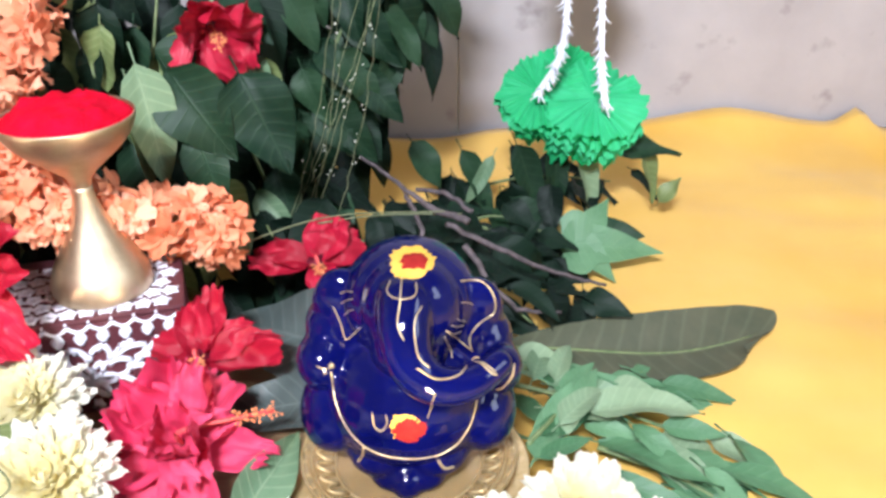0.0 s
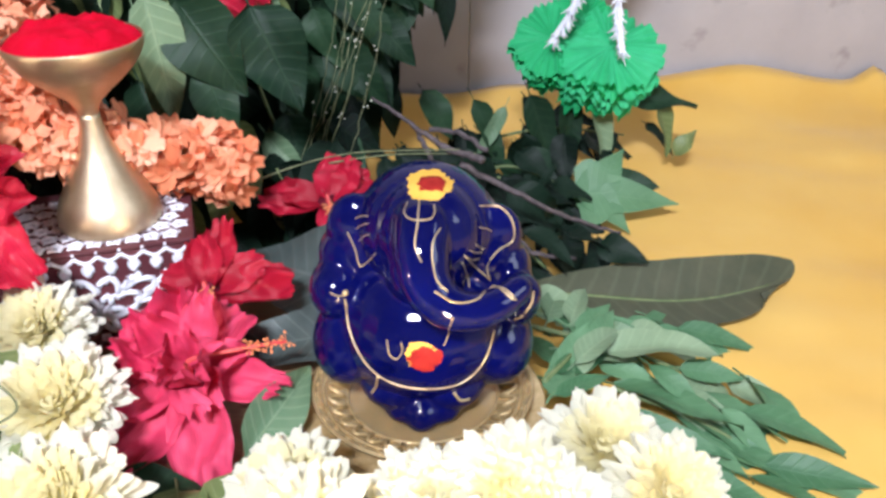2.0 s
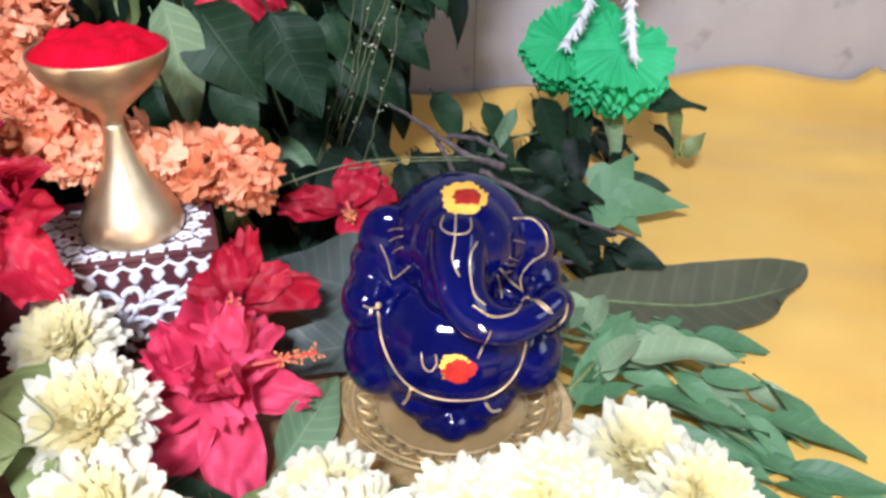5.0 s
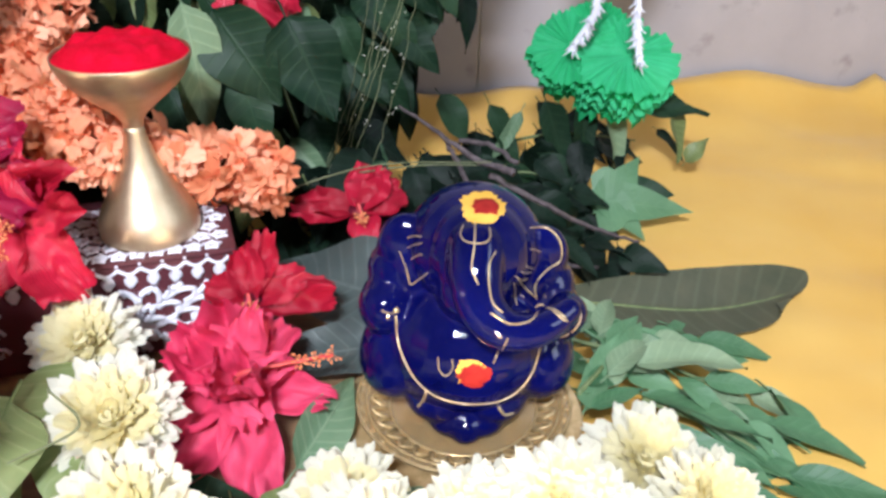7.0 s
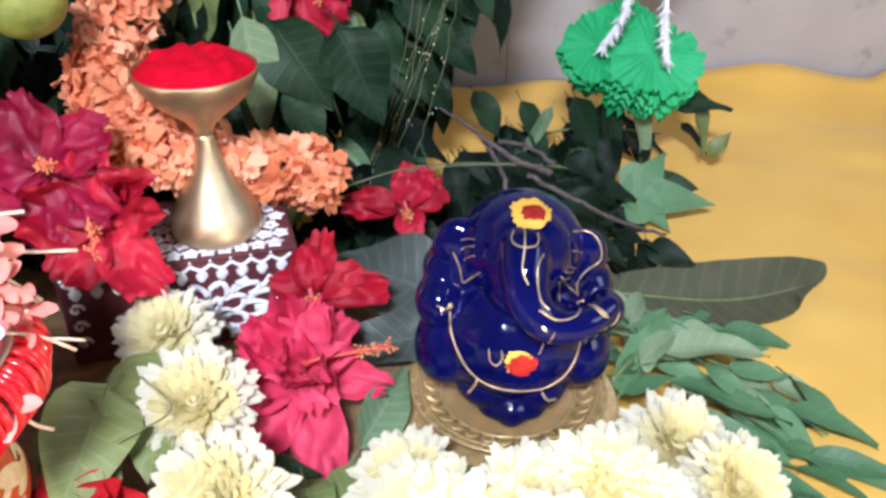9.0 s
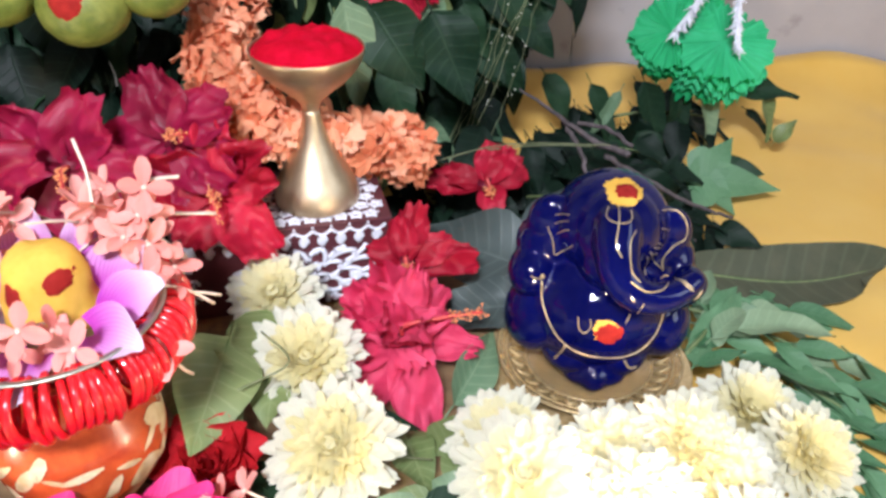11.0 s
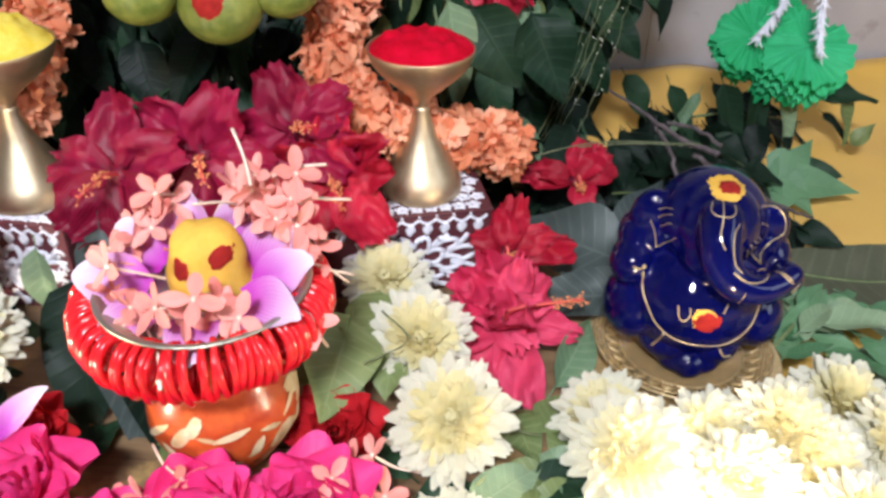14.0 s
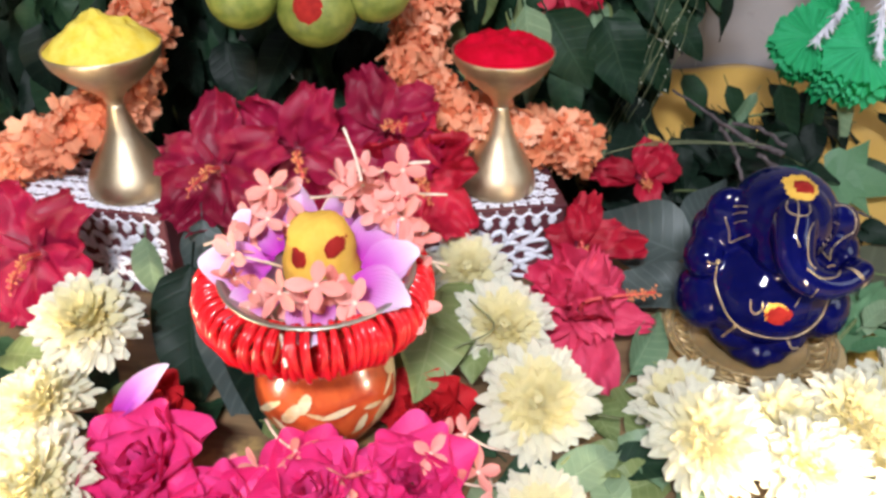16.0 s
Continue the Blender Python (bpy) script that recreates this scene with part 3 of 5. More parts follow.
# ---- patterned boxes ----
def painted_box(m, w, d, h, seed):
    box = thing("patterned_box", "small dark maroon box with a white painted lotus pattern", "box", m, "pair of patterned boxes")
    bm = bmesh.new()
    block(bm, (-w / 2, 0, 0), (w / 2, d, h - 0.0028), 0.0012)
    part("body", bm, M["box"], box, smooth=False)
    bm = bmesh.new()
    block(bm, (-w / 2 - 0.001, -0.001, h - 0.0026), (w / 2 + 0.001, d + 0.001, h), 0.0012)
    part("lid", bm, M["box"], box, smooth=False)
    rnd = random.Random(seed)
    bm = bmesh.new()

    def line(pts, r=0.0009, top=False):
        q = [(x, y, h + 0.0002) if top else (x, -0.0012 if z > h - 0.0026 else -0.0002, z) for x, y, z in pts]
        tube(bm, q, r, 5)

    # scalloped border along the upper edge, leaves hanging from it, and a large lotus below
    n = 11
    step = (w - 0.006) / n
    for i in range(n):
        x0 = -w / 2 + 0.003 + i * step
        line([(x0 + step * k / 6, 0, h - 0.0040 - 0.0032 * math.sin(math.pi * k / 6)) for k in range(7)], 0.0011)
        cx = x0 + step / 2
        for sx in (-1, 1):
            line([(cx + sx * 0.0022 * math.sin(math.pi * k / 6), 0, h - 0.0070 - 0.0075 * k / 6) for k in range(7)], 0.0012)
        ball(bm, (cx, -0.0004, h - 0.0110), (0.0021, 0.0007, 0.0036), 10, 8)
        ball(bm, (x0, -0.0012, h - 0.0013), 0.0009, 6, 4)
    c = (0.012, h - 0.037)
    for ring, (rad, cnt) in enumerate(((0.012, 6), (0.022, 8), (0.033, 12), (0.044, 16))):
        for k in range(cnt):
            a = 2 * math.pi * (k + 0.5 * ring) / cnt
            half = math.pi / cnt * 0.92
            for sx in (-1, 1):
                pts = []
                for q in range(7):
                    t = q / 6
                    rr = rad * (0.55 + 0.45 * t) if ring else rad * t
                    aa = a + sx * half * math.cos(t * math.pi / 2) ** 0.8
                    x, z = c[0] + rr * math.cos(aa), c[1] + rr * math.sin(aa)
                    pts.append((x, 0, z))
                pts = [p for p in pts if -w / 2 + 0.002 < p[0] < w / 2 - 0.002 and 0.002 < p[2] < h - 0.016]
                if len(pts) > 1:
                    line(pts, 0.0018)
    for sx in (-1, 1):
        for q in range(5):
            cx, cz = sx * (w / 2 - 0.007), h - 0.021 - q * 0.011
            if cz < 0.006:
                continue
            line([(cx + (0.0042 - 0.0005 * k) * math.cos(k * 0.9), 0, cz + (0.0042 - 0.0005 * k) * math.sin(k * 0.9)) for k in range(9)], 0.0011)
    part("front_pattern", bm, M["white_paint"], box, "white relief lines")
    bm = bmesh.new()
    for i in range(13):
        for j in range(6):
            cx, cy = -w / 2 + 0.006 + (w - 0.012) * (i + 0.5 * (j % 2)) / 12.5, 0.006 + j * 0.0098
            line([(cx + 0.0033 * math.cos(k * 0.7), cy + 0.0033 * math.sin(k * 0.7), 0) for k in range(10)], 0.0007, True)
            for k in range(5):
                a = k * 1.257 + 0.4 * j
                line([(cx + 0.0008 * math.cos(a), cy + 0.0008 * math.sin(a), 0), (cx + 0.0050 * math.cos(a + 0.2), cy + 0.0050 * math.sin(a + 0.2), 0)], 0.0008, True)
    part("lid_pattern", bm, M["white_paint"], box, "white relief lines")
    return box


painted_box(pose(-0.1735, 0.3545, 0.0505, 0, 0, 17), 0.124, 0.070, 0.0570, 2)
painted_box(pose(-0.415, 0.314, 0.0505, 0, 0, -2), 0.108, 0.060, 0.062, 3)


# ---- the glazed figure on its glass plate ----
def lathe_part(name, profile, mat, parent, n=64, wave=None, label="", smooth=True):
    bm = bmesh.new()
    lathe(bm, profile, n, 0, wave)
    return part(name, bm, mat, parent, label, smooth=smooth)


PLATE = Vector((0.0015, 0.314, STOOL_Z))
plate = thing("glass_plate", "round clear glass plate with a scalloped gilt rim on the stool", "plate", Matrix.Translation(PLATE))
lathe_part("dish", [(0.034, 0.0), (0.038, 0.001), (0.046, 0.0055), (0.0500, 0.0080), (0.0510, 0.0088), (0.0505, 0.0098), (0.0475, 0.0092), (0.040, 0.0055), (0.032, 0.0036), (0.0, 0.0034)], M["glass"], plate, 96)
bm = bmesh.new()
for k in range(36):
    a = 2 * math.pi * k / 36
    ball(bm, (0.0488 * math.cos(a), 0.0488 * math.sin(a), 0.0098), (0.0020, 0.0020, 0.0011), 8, 5)
part("beaded_rim", bm, M["glass"], plate)
for k in range(30):
    bm = bmesh.new()
    a = 2 * math.pi * k / 30
    d = Vector((math.cos(a), math.sin(a), 0))
    t = Vector((-d.y, d.x, 0))
    arc = [d * (0.036 + 0.0075 * math.sin(math.pi * q / 6)) + t * (0.0034 * math.cos(math.pi * q / 6)) + Vector((0, 0, 0.0050 + 0.0036 * math.sin(math.pi * q / 6))) for q in range(7)]
    tube(bm, arc, 0.0008, 5)
    part("gilt_scallop", bm, M["gilt"], plate)

for rad, z, thick in ((0.0505, 0.0100, 0.0007), (0.0458, 0.0088, 0.0005), (0.0350, 0.0050, 0.0005)):
    bm = bmesh.new()
    tube(bm, [(rad * math.cos(k * math.pi / 36), rad * math.sin(k * math.pi / 36), z) for k in range(73)], thick, 6, cap=False)
    part("gilt_ring", bm, M["gilt"], plate, "thin gilt line")

bm = bmesh.new()
lathe(bm, [(0.034, 0.0), (0.046, 0.0010), (0.0570, 0.0030), (0.0576, 0.0036), (0.0566, 0.0039), (0.046, 0.0018), (0.0, 0.0014)], 72)
saucer = new("brass_saucer", mesh_of("brass_saucer", bm, M["gilt"]))
saucer.matrix_basis = Matrix.Translation(PLATE)
tagged(saucer, "thin round brass saucer under the glass plate", "saucer")
plate.matrix_basis = Matrix.Translation(PLATE + Vector((0, 0, 0.0022)))

FIG = Vector((0.0015, 0.319, STOOL_Z + 0.0056))


def glazed_figure():
    bm = bmesh.new()
    for c, r in (
        ((0.0, 0.002, 0.012), (0.026, 0.024, 0.012)), ((0.0, -0.005, 0.041), (0.0385, 0.034, 0.033)), ((0.0, 0.010, 0.052), (0.035, 0.025, 0.032)),
        ((-0.0325, -0.006, 0.033), (0.0165, 0.022, 0.020)), ((0.0335, -0.006, 0.033), (0.0165, 0.022, 0.020)), ((-0.011, -0.010, 0.017), (0.018, 0.022, 0.013)), ((0.012, -0.010, 0.017), (0.018, 0.022, 0.013)),
        ((-0.006, -0.023, 0.009), (0.011, 0.010, 0.008)), ((0.007, -0.023, 0.009), (0.011, 0.010, 0.008)), ((0.0, -0.029, 0.008), (0.008, 0.007, 0.008)),
        ((-0.033, 0.004, 0.072), (0.0120, 0.014, 0.013)), ((-0.0365, -0.006, 0.060), (0.0120, 0.015, 0.0135)),
        ((0.036, 0.000, 0.066), (0.0120, 0.015, 0.015)), ((0.043, -0.010, 0.058), (0.0085, 0.012, 0.011)), ((0.042, -0.020, 0.066), (0.0085, 0.010, 0.008)),
        ((0.002, 0.002, 0.086), (0.030, 0.027, 0.028)), ((0.003, -0.010, 0.089), (0.0225, 0.021, 0.024)), ((0.002, -0.016, 0.076), (0.017, 0.017, 0.018)),
        ((-0.0275, 0.001, 0.085), (0.0130, 0.0085, 0.0165)), ((-0.024, -0.004, 0.076), (0.0100, 0.007, 0.013)),
        ((0.031, -0.003, 0.083), (0.0120, 0.0065, 0.0160)), ((0.029, -0.008, 0.073), (0.0095, 0.006, 0.012)),
    ):
        ball(bm, c, r, 24, 16)
    trunk = bezier([(0.001, -0.022, 0.098), (0.001, -0.031, 0.090), (0.003, -0.037, 0.081), (0.009, -0.041, 0.0745), (0.019, -0.042, 0.0715), (0.030, -0.039, 0.0725), (0.039, -0.033, 0.076)], 5)
    for i, p in enumerate(trunk):
        ball(bm, p, 0.0122 - 0.0062 * i / (len(trunk) - 1), 16, 10)
    me = mesh_of("rough", bm, M["glaze"])
    ob = new("rough", me)
    rm = ob.modifiers.new("skin", "REMESH")
    rm.mode, rm.voxel_size = "VOXEL", 0.00115
    sm = ob.modifiers.new("soft", "SMOOTH")
    sm.factor, sm.iterations = 0.5, 7
    deps = bpy.context.evaluated_depsgraph_get()
    deps.update()
    skin = bpy.data.meshes.new_from_object(ob.evaluated_get(deps))
    bpy.data.objects.remove(ob)
    bm = bmesh.new()
    bm.from_mesh(skin)
    bpy.data.meshes.remove(skin)
    from mathutils.bvhtree import BVHTree
    tree = BVHTree.FromBMesh(bm)
    EYE = Vector((0.0, -0.31, 0.258))

    def on_skin(x, z, lift=0.0):
        """The skin's point in front of (x, z) as one looks at the figure from above its front."""
        hit, nrm, _, _ = tree.ray_cast(EYE, (Vector((x, 0, z)) - EYE).normalized())
        return (hit + nrm * lift, nrm) if hit else (None, None)

    def stroke(pts, r=0.00062, n=6):
        line = [on_skin(p.x, p.z, 0.0001)[0] for p in bezier([(x, 0, z) for x, z in pts], n)]
        run = []
        for q in [*line, None]:
            if q is not None and (not run or (q - run[-1]).length < 0.006):
                run.append(q)
                continue
            if len(run) > 1:
                tube(bm, run, r * 0.48, 6, 1)
            run = [q] if q is not None else []

    def daub(x, z, r, mat, lift, seed, squash=1.0):
        """A dab of paste with a ragged edge."""
        rings = []
        for j in range(7):
            ring = []
            for k in range(44):
                a = 2 * math.pi * k / 44
                edge = r * (1 + 0.22 * noise.noise(Vector((math.cos(a) * 2.2, math.sin(a) * 2.2, seed))) + 0.26 * noise.noise(Vector((math.cos(a) * 7, math.sin(a) * 7, seed))))
                q = j / 6
                p, nrm = on_skin(x + edge * q * math.cos(a), z + edge * q * math.sin(a) * squash, lift * (1 - q ** 4) + 0.00005)
                ring.append(bm.verts.new(p) if p is not None else None)
            rings.append(ring)
        for a, b in zip(rings, rings[1:]):
            for k in range(44):
                vs = (a[k], b[k], b[(k + 1) % 44], a[(k + 1) % 44])
                if None not in vs:
                    bm.faces.new(vs).material_index = mat

    # places are those at which the line of sight from the eye below crosses the figure's middle plane
    stroke([(-0.0338, 0.0495), (-0.0321, 0.0313), (-0.026, 0.0142), (-0.016, 0.0032), (-0.0021, -0.0015), (0.0137, -0.0005), (0.024, 0.0061), (0.0306, 0.018), (0.0334, 0.0327)], 0.0009)
    stroke([(0.0002, 0.099), (-0.0004, 0.0868), (-0.0015, 0.0777), (-0.0003, 0.0722), (0.0016, 0.0681)], 0.0007)
    stroke([(-0.0048, 0.0974), (-0.0061, 0.093), (-0.0042, 0.09), (0.0001, 0.0889), (0.0048, 0.0896), (0.0066, 0.0924), (0.0063, 0.0964)], 0.0007)
    stroke([(0.0092, 0.0852), (0.0064, 0.0791), (0.0061, 0.0703), (0.0081, 0.0589), (0.013, 0.053)], 0.0007)
    stroke([(0.0073, 0.053), (0.0164, 0.047), (0.0262, 0.0489), (0.0325, 0.0567), (0.041, 0.0498), (0.0435, 0.0487)], 0.0009)
    stroke([(0.0325, 0.0557), (0.0375, 0.0547), (0.0426, 0.0503)], 0.0008)
    stroke([(0.0503, 0.0536), (0.0497, 0.0467), (0.0456, 0.0403), (0.0424, 0.0387)], 0.001)
    stroke([(0.0248, 0.0962), (0.0333, 0.0956), (0.0387, 0.0891), (0.0395, 0.0801), (0.0334, 0.0746), (0.0292, 0.0672), (0.0304, 0.0596)], 0.0008)
    stroke([(0.02, 0.0711), (0.0254, 0.0648), (0.0299, 0.0606)], 0.0007)
    stroke([(0.0186, 0.0686), (0.0203, 0.0626), (0.0214, 0.0564)], 0.0006)
    stroke([(0.0192, 0.072), (0.0224, 0.0697), (0.0253, 0.0705)], 0.0006)
    stroke([(0.0215, 0.0746), (0.0239, 0.0734), (0.0263, 0.0738)], 0.0006)
    stroke([(0.0238, 0.0775), (0.0254, 0.0764), (0.0273, 0.0756)], 0.0006)
    stroke([(0.0251, 0.0858), (0.0275, 0.0854), (0.0302, 0.0843)], 0.0005)
    stroke([(-0.031, 0.0835), (-0.0282, 0.0752), (-0.0265, 0.0668), (-0.023, 0.069), (-0.0191, 0.0731)], 0.0006)
    stroke([(-0.0275, 0.0902), (-0.0247, 0.0913), (-0.0216, 0.0912)], 0.0005)
    stroke([(-0.0274, 0.0852), (-0.0246, 0.087), (-0.0217, 0.0877)], 0.0005)
    stroke([(-0.0261, 0.0794), (-0.0238, 0.0816), (-0.0216, 0.0823)], 0.0005)
    stroke([(-0.0401, 0.0527), (-0.037, 0.0511), (-0.0332, 0.0515)], 0.0007)
    stroke([(-0.0151, 0.0269), (-0.0143, 0.0189), (-0.0109, 0.0158), (-0.0081, 0.0205), (-0.0087, 0.0256)], 0.0006)
    stroke([(0.0159, 0.039), (0.0133, 0.0308), (0.011, 0.0235)], 0.0006)
    stroke([(-0.0201, 0.0059), (-0.0213, -0.0001), (-0.0236, -0.004)], 0.0014)
    stroke([(0.0155, -0.0035), (0.0187, -0.0085), (0.023, -0.0077)], 0.0014)
    ball(bm, on_skin(-0.0334, 0.0527)[0], 0.0014, 8, 6, 1)
    daub(0.004, 0.1055, 0.0094, 2, 0.0006, 3.0, 0.78)
    daub(0.0050, 0.1058, 0.0068, 3, 0.0012, 5.0, 0.62)
    daub(0.0006, 0.0182, 0.0076, 2, 0.0006, 9.0, 1.0)
    daub(0.0022, 0.0165, 0.0082, 3, 0.0012, 11.0, 0.92)
    fig = new("figurine", mesh_of("figurine", bm, [M["glaze"], M["gold"], M["paste"], M["paste_red"]]))
    fig.matrix_basis = Matrix.Translation(FIG)
    return tagged(fig, "cobalt blue glazed ceramic elephant idol with gold painted lines", "figurine")


glazed_figure()


# ---- flowers ----
def petal_sheet(bm, m, length, width, cup=0.2, curl=0.0, ruffle=0.0, notch=0.0, nu=4, nv=5, foot=0.12, mat=0, round_tip=0.55, crumple=0.0, blunt=0.24):
    """A petal that grows along y from the origin of m; cup lifts its sides, curl bends its tip up."""
    ph, ph2 = random.uniform(0, 6), random.uniform(0, 6)

    def f(u, v):
        s = (u - 0.5) * 2
        w = width * 0.5 * (foot + (1 - foot) * math.sin(math.pi * 0.5 * min(1.0, v / round_tip)) ** 0.9) * max(blunt, 1 - v ** 4.5) ** 0.5 + 0.0001
        ln = length * (v - notch * (1 - abs(s)) * v ** 4 - 0.10 * s * s * v)
        z = cup * width * s * s * (1 - 0.3 * v) + curl * length * v * v + ruffle * width * (math.sin(4.5 * s + ph + 3 * v) + 0.6 * math.sin(9 * s + ph2) + 0.3 * math.sin(19 * s + ph * 3)) * v * v
        if crumple:
            ln += 0.10 * length * v ** 3 * (noise.noise(Vector((s * 3.1 + ph * 5, 0, ph2))) + 0.6 * noise.noise(Vector((s * 9 + ph * 5, 3, ph2))))
            z += crumple * width * v * (1.3 * noise.noise(Vector((s * w * 95 + ph * 9, ln * 60, ph2))) + 0.5 * noise.noise(Vector((s * w * 190, ln * 120 + ph * 7, ph2))))
        return m @ Vector((s * w, ln, z))

    grid_sheet(bm, nu, nv, f, mat)


def tilt(yaw, pitch, lift=0.0, out=0.0):
    """The pose of a petal round a flower's axis z: turned by yaw, raised by pitch, its foot out from the middle."""
    return pose(0, 0, lift, 0, 0, yaw) @ pose(0, out, 0, pitch, 0, 0)


def chrysanthemum(seed, r=0.0248):
    random.seed(seed)
    ob = thing("chrysanthemum", "cream-white chrysanthemum bloom with a yellow heart", "flower", None, "white chrysanthemums")
    count = 230
    for name, mat, first, last in (("heart", "mum_yellow", 0, 62), ("inner_petals", "mum_yellow", 62, 120), ("outer_petals", "mum_white", 120, count)):
        bm = bmesh.new()
        for k in range(first, last):
            q = math.sqrt((k + 0.5) / count)
            a = k * 137.508 + random.uniform(-9, 9)
            foot = pose(0, 0, 0, 0, 0, a) @ Vector((0, 0.34 * r * q, r * (0.08 + 0.34 * (1 - q * q))))
            petal_sheet(bm, Matrix.Translation(foot) @ tilt(a, 84 - 80 * q ** 1.3 + random.uniform(-8, 8)), r * (0.17 + 0.57 * q) * random.uniform(0.85, 1.14), r * (0.15 + 0.13 * q) * random.uniform(0.8, 1.2),
                        0.22, random.uniform(-0.20, 0.10), 0.06, nu=4 if q > 0.5 else 2, nv=5 if q > 0.5 else 3, foot=0.45, round_tip=0.75, blunt=0.34, crumple=0.10)
        if first == 0:
            ball(bm, (0, 0, 0.30 * r), (0.30 * r, 0.30 * r, 0.28 * r), 16, 10)
        tagged(part(name, bm, M[mat], ob, {"heart": "tight yellow heart of small florets", "inner_petals": "pale yellow inner petals"}.get(name, "")), kind="stuff")
    bm = bmesh.new()
    lathe(bm, [(0.0, -0.006), (0.004, -0.005), (0.0075, 0.0), (0.006, 0.003), (0.0, 0.004)], 14)
    tube(bm, [(0, 0, -0.005), (0.002, 0.001, -0.012)], 0.0016, 6)
    part("calyx", bm, M["stem"], ob)
    return ob


def hibiscus(seed, mat, label, r=0.045, double=False, openness=14, ruff=0.05, stamen_bend=(0.3, 0.1), petals=5, wide=(0.72, 1.0), crease=0.26, limp=(), reach=0.92):
    random.seed(seed)
    ob = thing("hibiscus", label, "flower", None, "hibiscus blooms")
    for yaw, ln, wd, pit in limp:
        bm = bmesh.new()
        petal_sheet(bm, tilt(yaw, pit, random.uniform(0, 0.003), 0.002), ln, wd, 0.22, random.uniform(-0.30, 0.0), ruff, 0.05, 22, 20, 0.35, 0, 0.75, crease, 0.5)
        part("petal", bm, M[mat], ob)
    for k in range(0 if limp else petals):
        bm = bmesh.new()
        petal_sheet(bm, tilt(360 / petals * k + random.uniform(-12, 12), openness + random.uniform(-12, 14), 0.001 * (k % 2), 0.002), r * random.uniform(0.85, 1.15), r * random.uniform(*wide), 0.14, random.uniform(-0.34, 0.12), ruff, 0.06, 20, 18, 0.22, 0, 0.60, crease, 0.5)
        part("petal", bm, M[mat], ob)
    if double:
        for k in range(13):
            bm = bmesh.new()
            petal_sheet(bm, tilt(137 * k + random.uniform(-20, 20), 46 + random.uniform(-26, 30), 0.003, 0.003), r * random.uniform(0.42, 0.80), r * 0.42, 0.25, random.uniform(-0.4, 0.2), ruff * 1.7, 0.1, 16, 14, 0.25, 0, 0.75, 0.34)
            part("inner_petal", bm, M[mat], ob)
    bm = bmesh.new()
    lathe(bm, [(0.0, 0.0006), (0.0035, 0.0012), (0.0062, 0.003), (0.0, 0.0032)], 16)
    part("throat", bm, M["hib_throat"], ob)
    line = bezier([(0, 0, 0.002), (0.1 * r * stamen_bend[0], 0.1 * r * stamen_bend[1], 0.4 * r), (stamen_bend[0] * r, stamen_bend[1] * r, reach * r)], 6)
    bm = bmesh.new()
    tube(bm, line, 0.0013, 7, 0, 0.7)
    col = part("stamen_column", bm, M["column"], ob, "slender red stamen column")
    bm = bmesh.new()
    for k in range(46):
        p = line[int((0.80 if limp else 0.5) * len(line)) + int(random.random() * len(line) * (0.19 if limp else 0.5))]
        d = Vector([random.gauss(0, 1) for _ in range(3)]).normalized() * random.uniform(0.002, 0.0046)
        tube(bm, [p, p + d], 0.00022, 3)
        ball(bm, p + d, 0.00075, 5, 4)
    part("pollen", bm, M["pollen"], col)
    return ob


def rose(seed, mat, label, r=0.026):
    random.seed(seed)
    ob = thing("rose", label, "flower", None, "rose blooms")
    k = 0
    for n, rad, pit, size in ((3, 0.0015, 84, 0.55), (4, 0.003, 74, 0.68), (5, 0.0045, 60, 0.82), (6, 0.006, 42, 0.98), (6, 0.006, 22, 1.05)):
        for _ in range(n):
            k += 1
            bm = bmesh.new()
            petal_sheet(bm, tilt(k * 137.5 + random.uniform(-10, 10), pit + random.uniform(-7, 7), 0.0, rad), r * size * random.uniform(0.9, 1.1), r * size * 1.15, 0.38, random.uniform(-0.2, 0.12) - (0.10 if pit < 50 else 0), 0.035, -0.06, 7, 6, 0.35, 0, 0.62)
            part("petal", bm, M[mat], ob)
    return ob


def floret_mesh(mat, r, petals, fan=360, wide=0.7, tube_len=0.0, tube_mat="ixora_tube", ruffle=0.06, crumple=0.0):
    bm = bmesh.new()
    for k in range(petals):
        petal_sheet(bm, tilt(fan * (k - (petals - 1) / 2) / petals + random.uniform(-8, 8), random.uniform(5, 30), 0, r * 0.08), r * random.uniform(0.85, 1.1), r * wide, 0.15, random.uniform(-0.2, 0.1), ruffle, 0.04, 6 if crumple else 4, 6 if crumple else 4, 0.2, 0, 0.7, crumple, 0.5 if crumple else 0.24)
    if tube_len:
        tube(bm, bezier([(0, 0, 0.0), (0.03 * tube_len, 0, -0.5 * tube_len), (-0.05 * tube_len, 0.06 * tube_len, -tube_len)], 4), 0.00062, 6, 1, 1.2)
        ball(bm, (0, 0, 0.0004), 0.0012, 6, 4, 1)
    return mesh_of("floret", bm, [M[mat], M[tube_mat]])


random.seed(21)
FLORETS = [floret_mesh("orange", 0.0135, 5, 240, 0.66, 0.006, "orange_pale", 0.13, 0.30) for _ in range(4)] + [floret_mesh("orange_pale", 0.0130, 5, 240, 0.66, 0.006, "orange_pale", 0.13, 0.30) for _ in range(2)]
IXORA = [floret_mesh("ixora", 0.0114, 4, 360, 0.58, ln, "ixora_tube", 0.04) for ln in (0.030, 0.034, 0.026)]


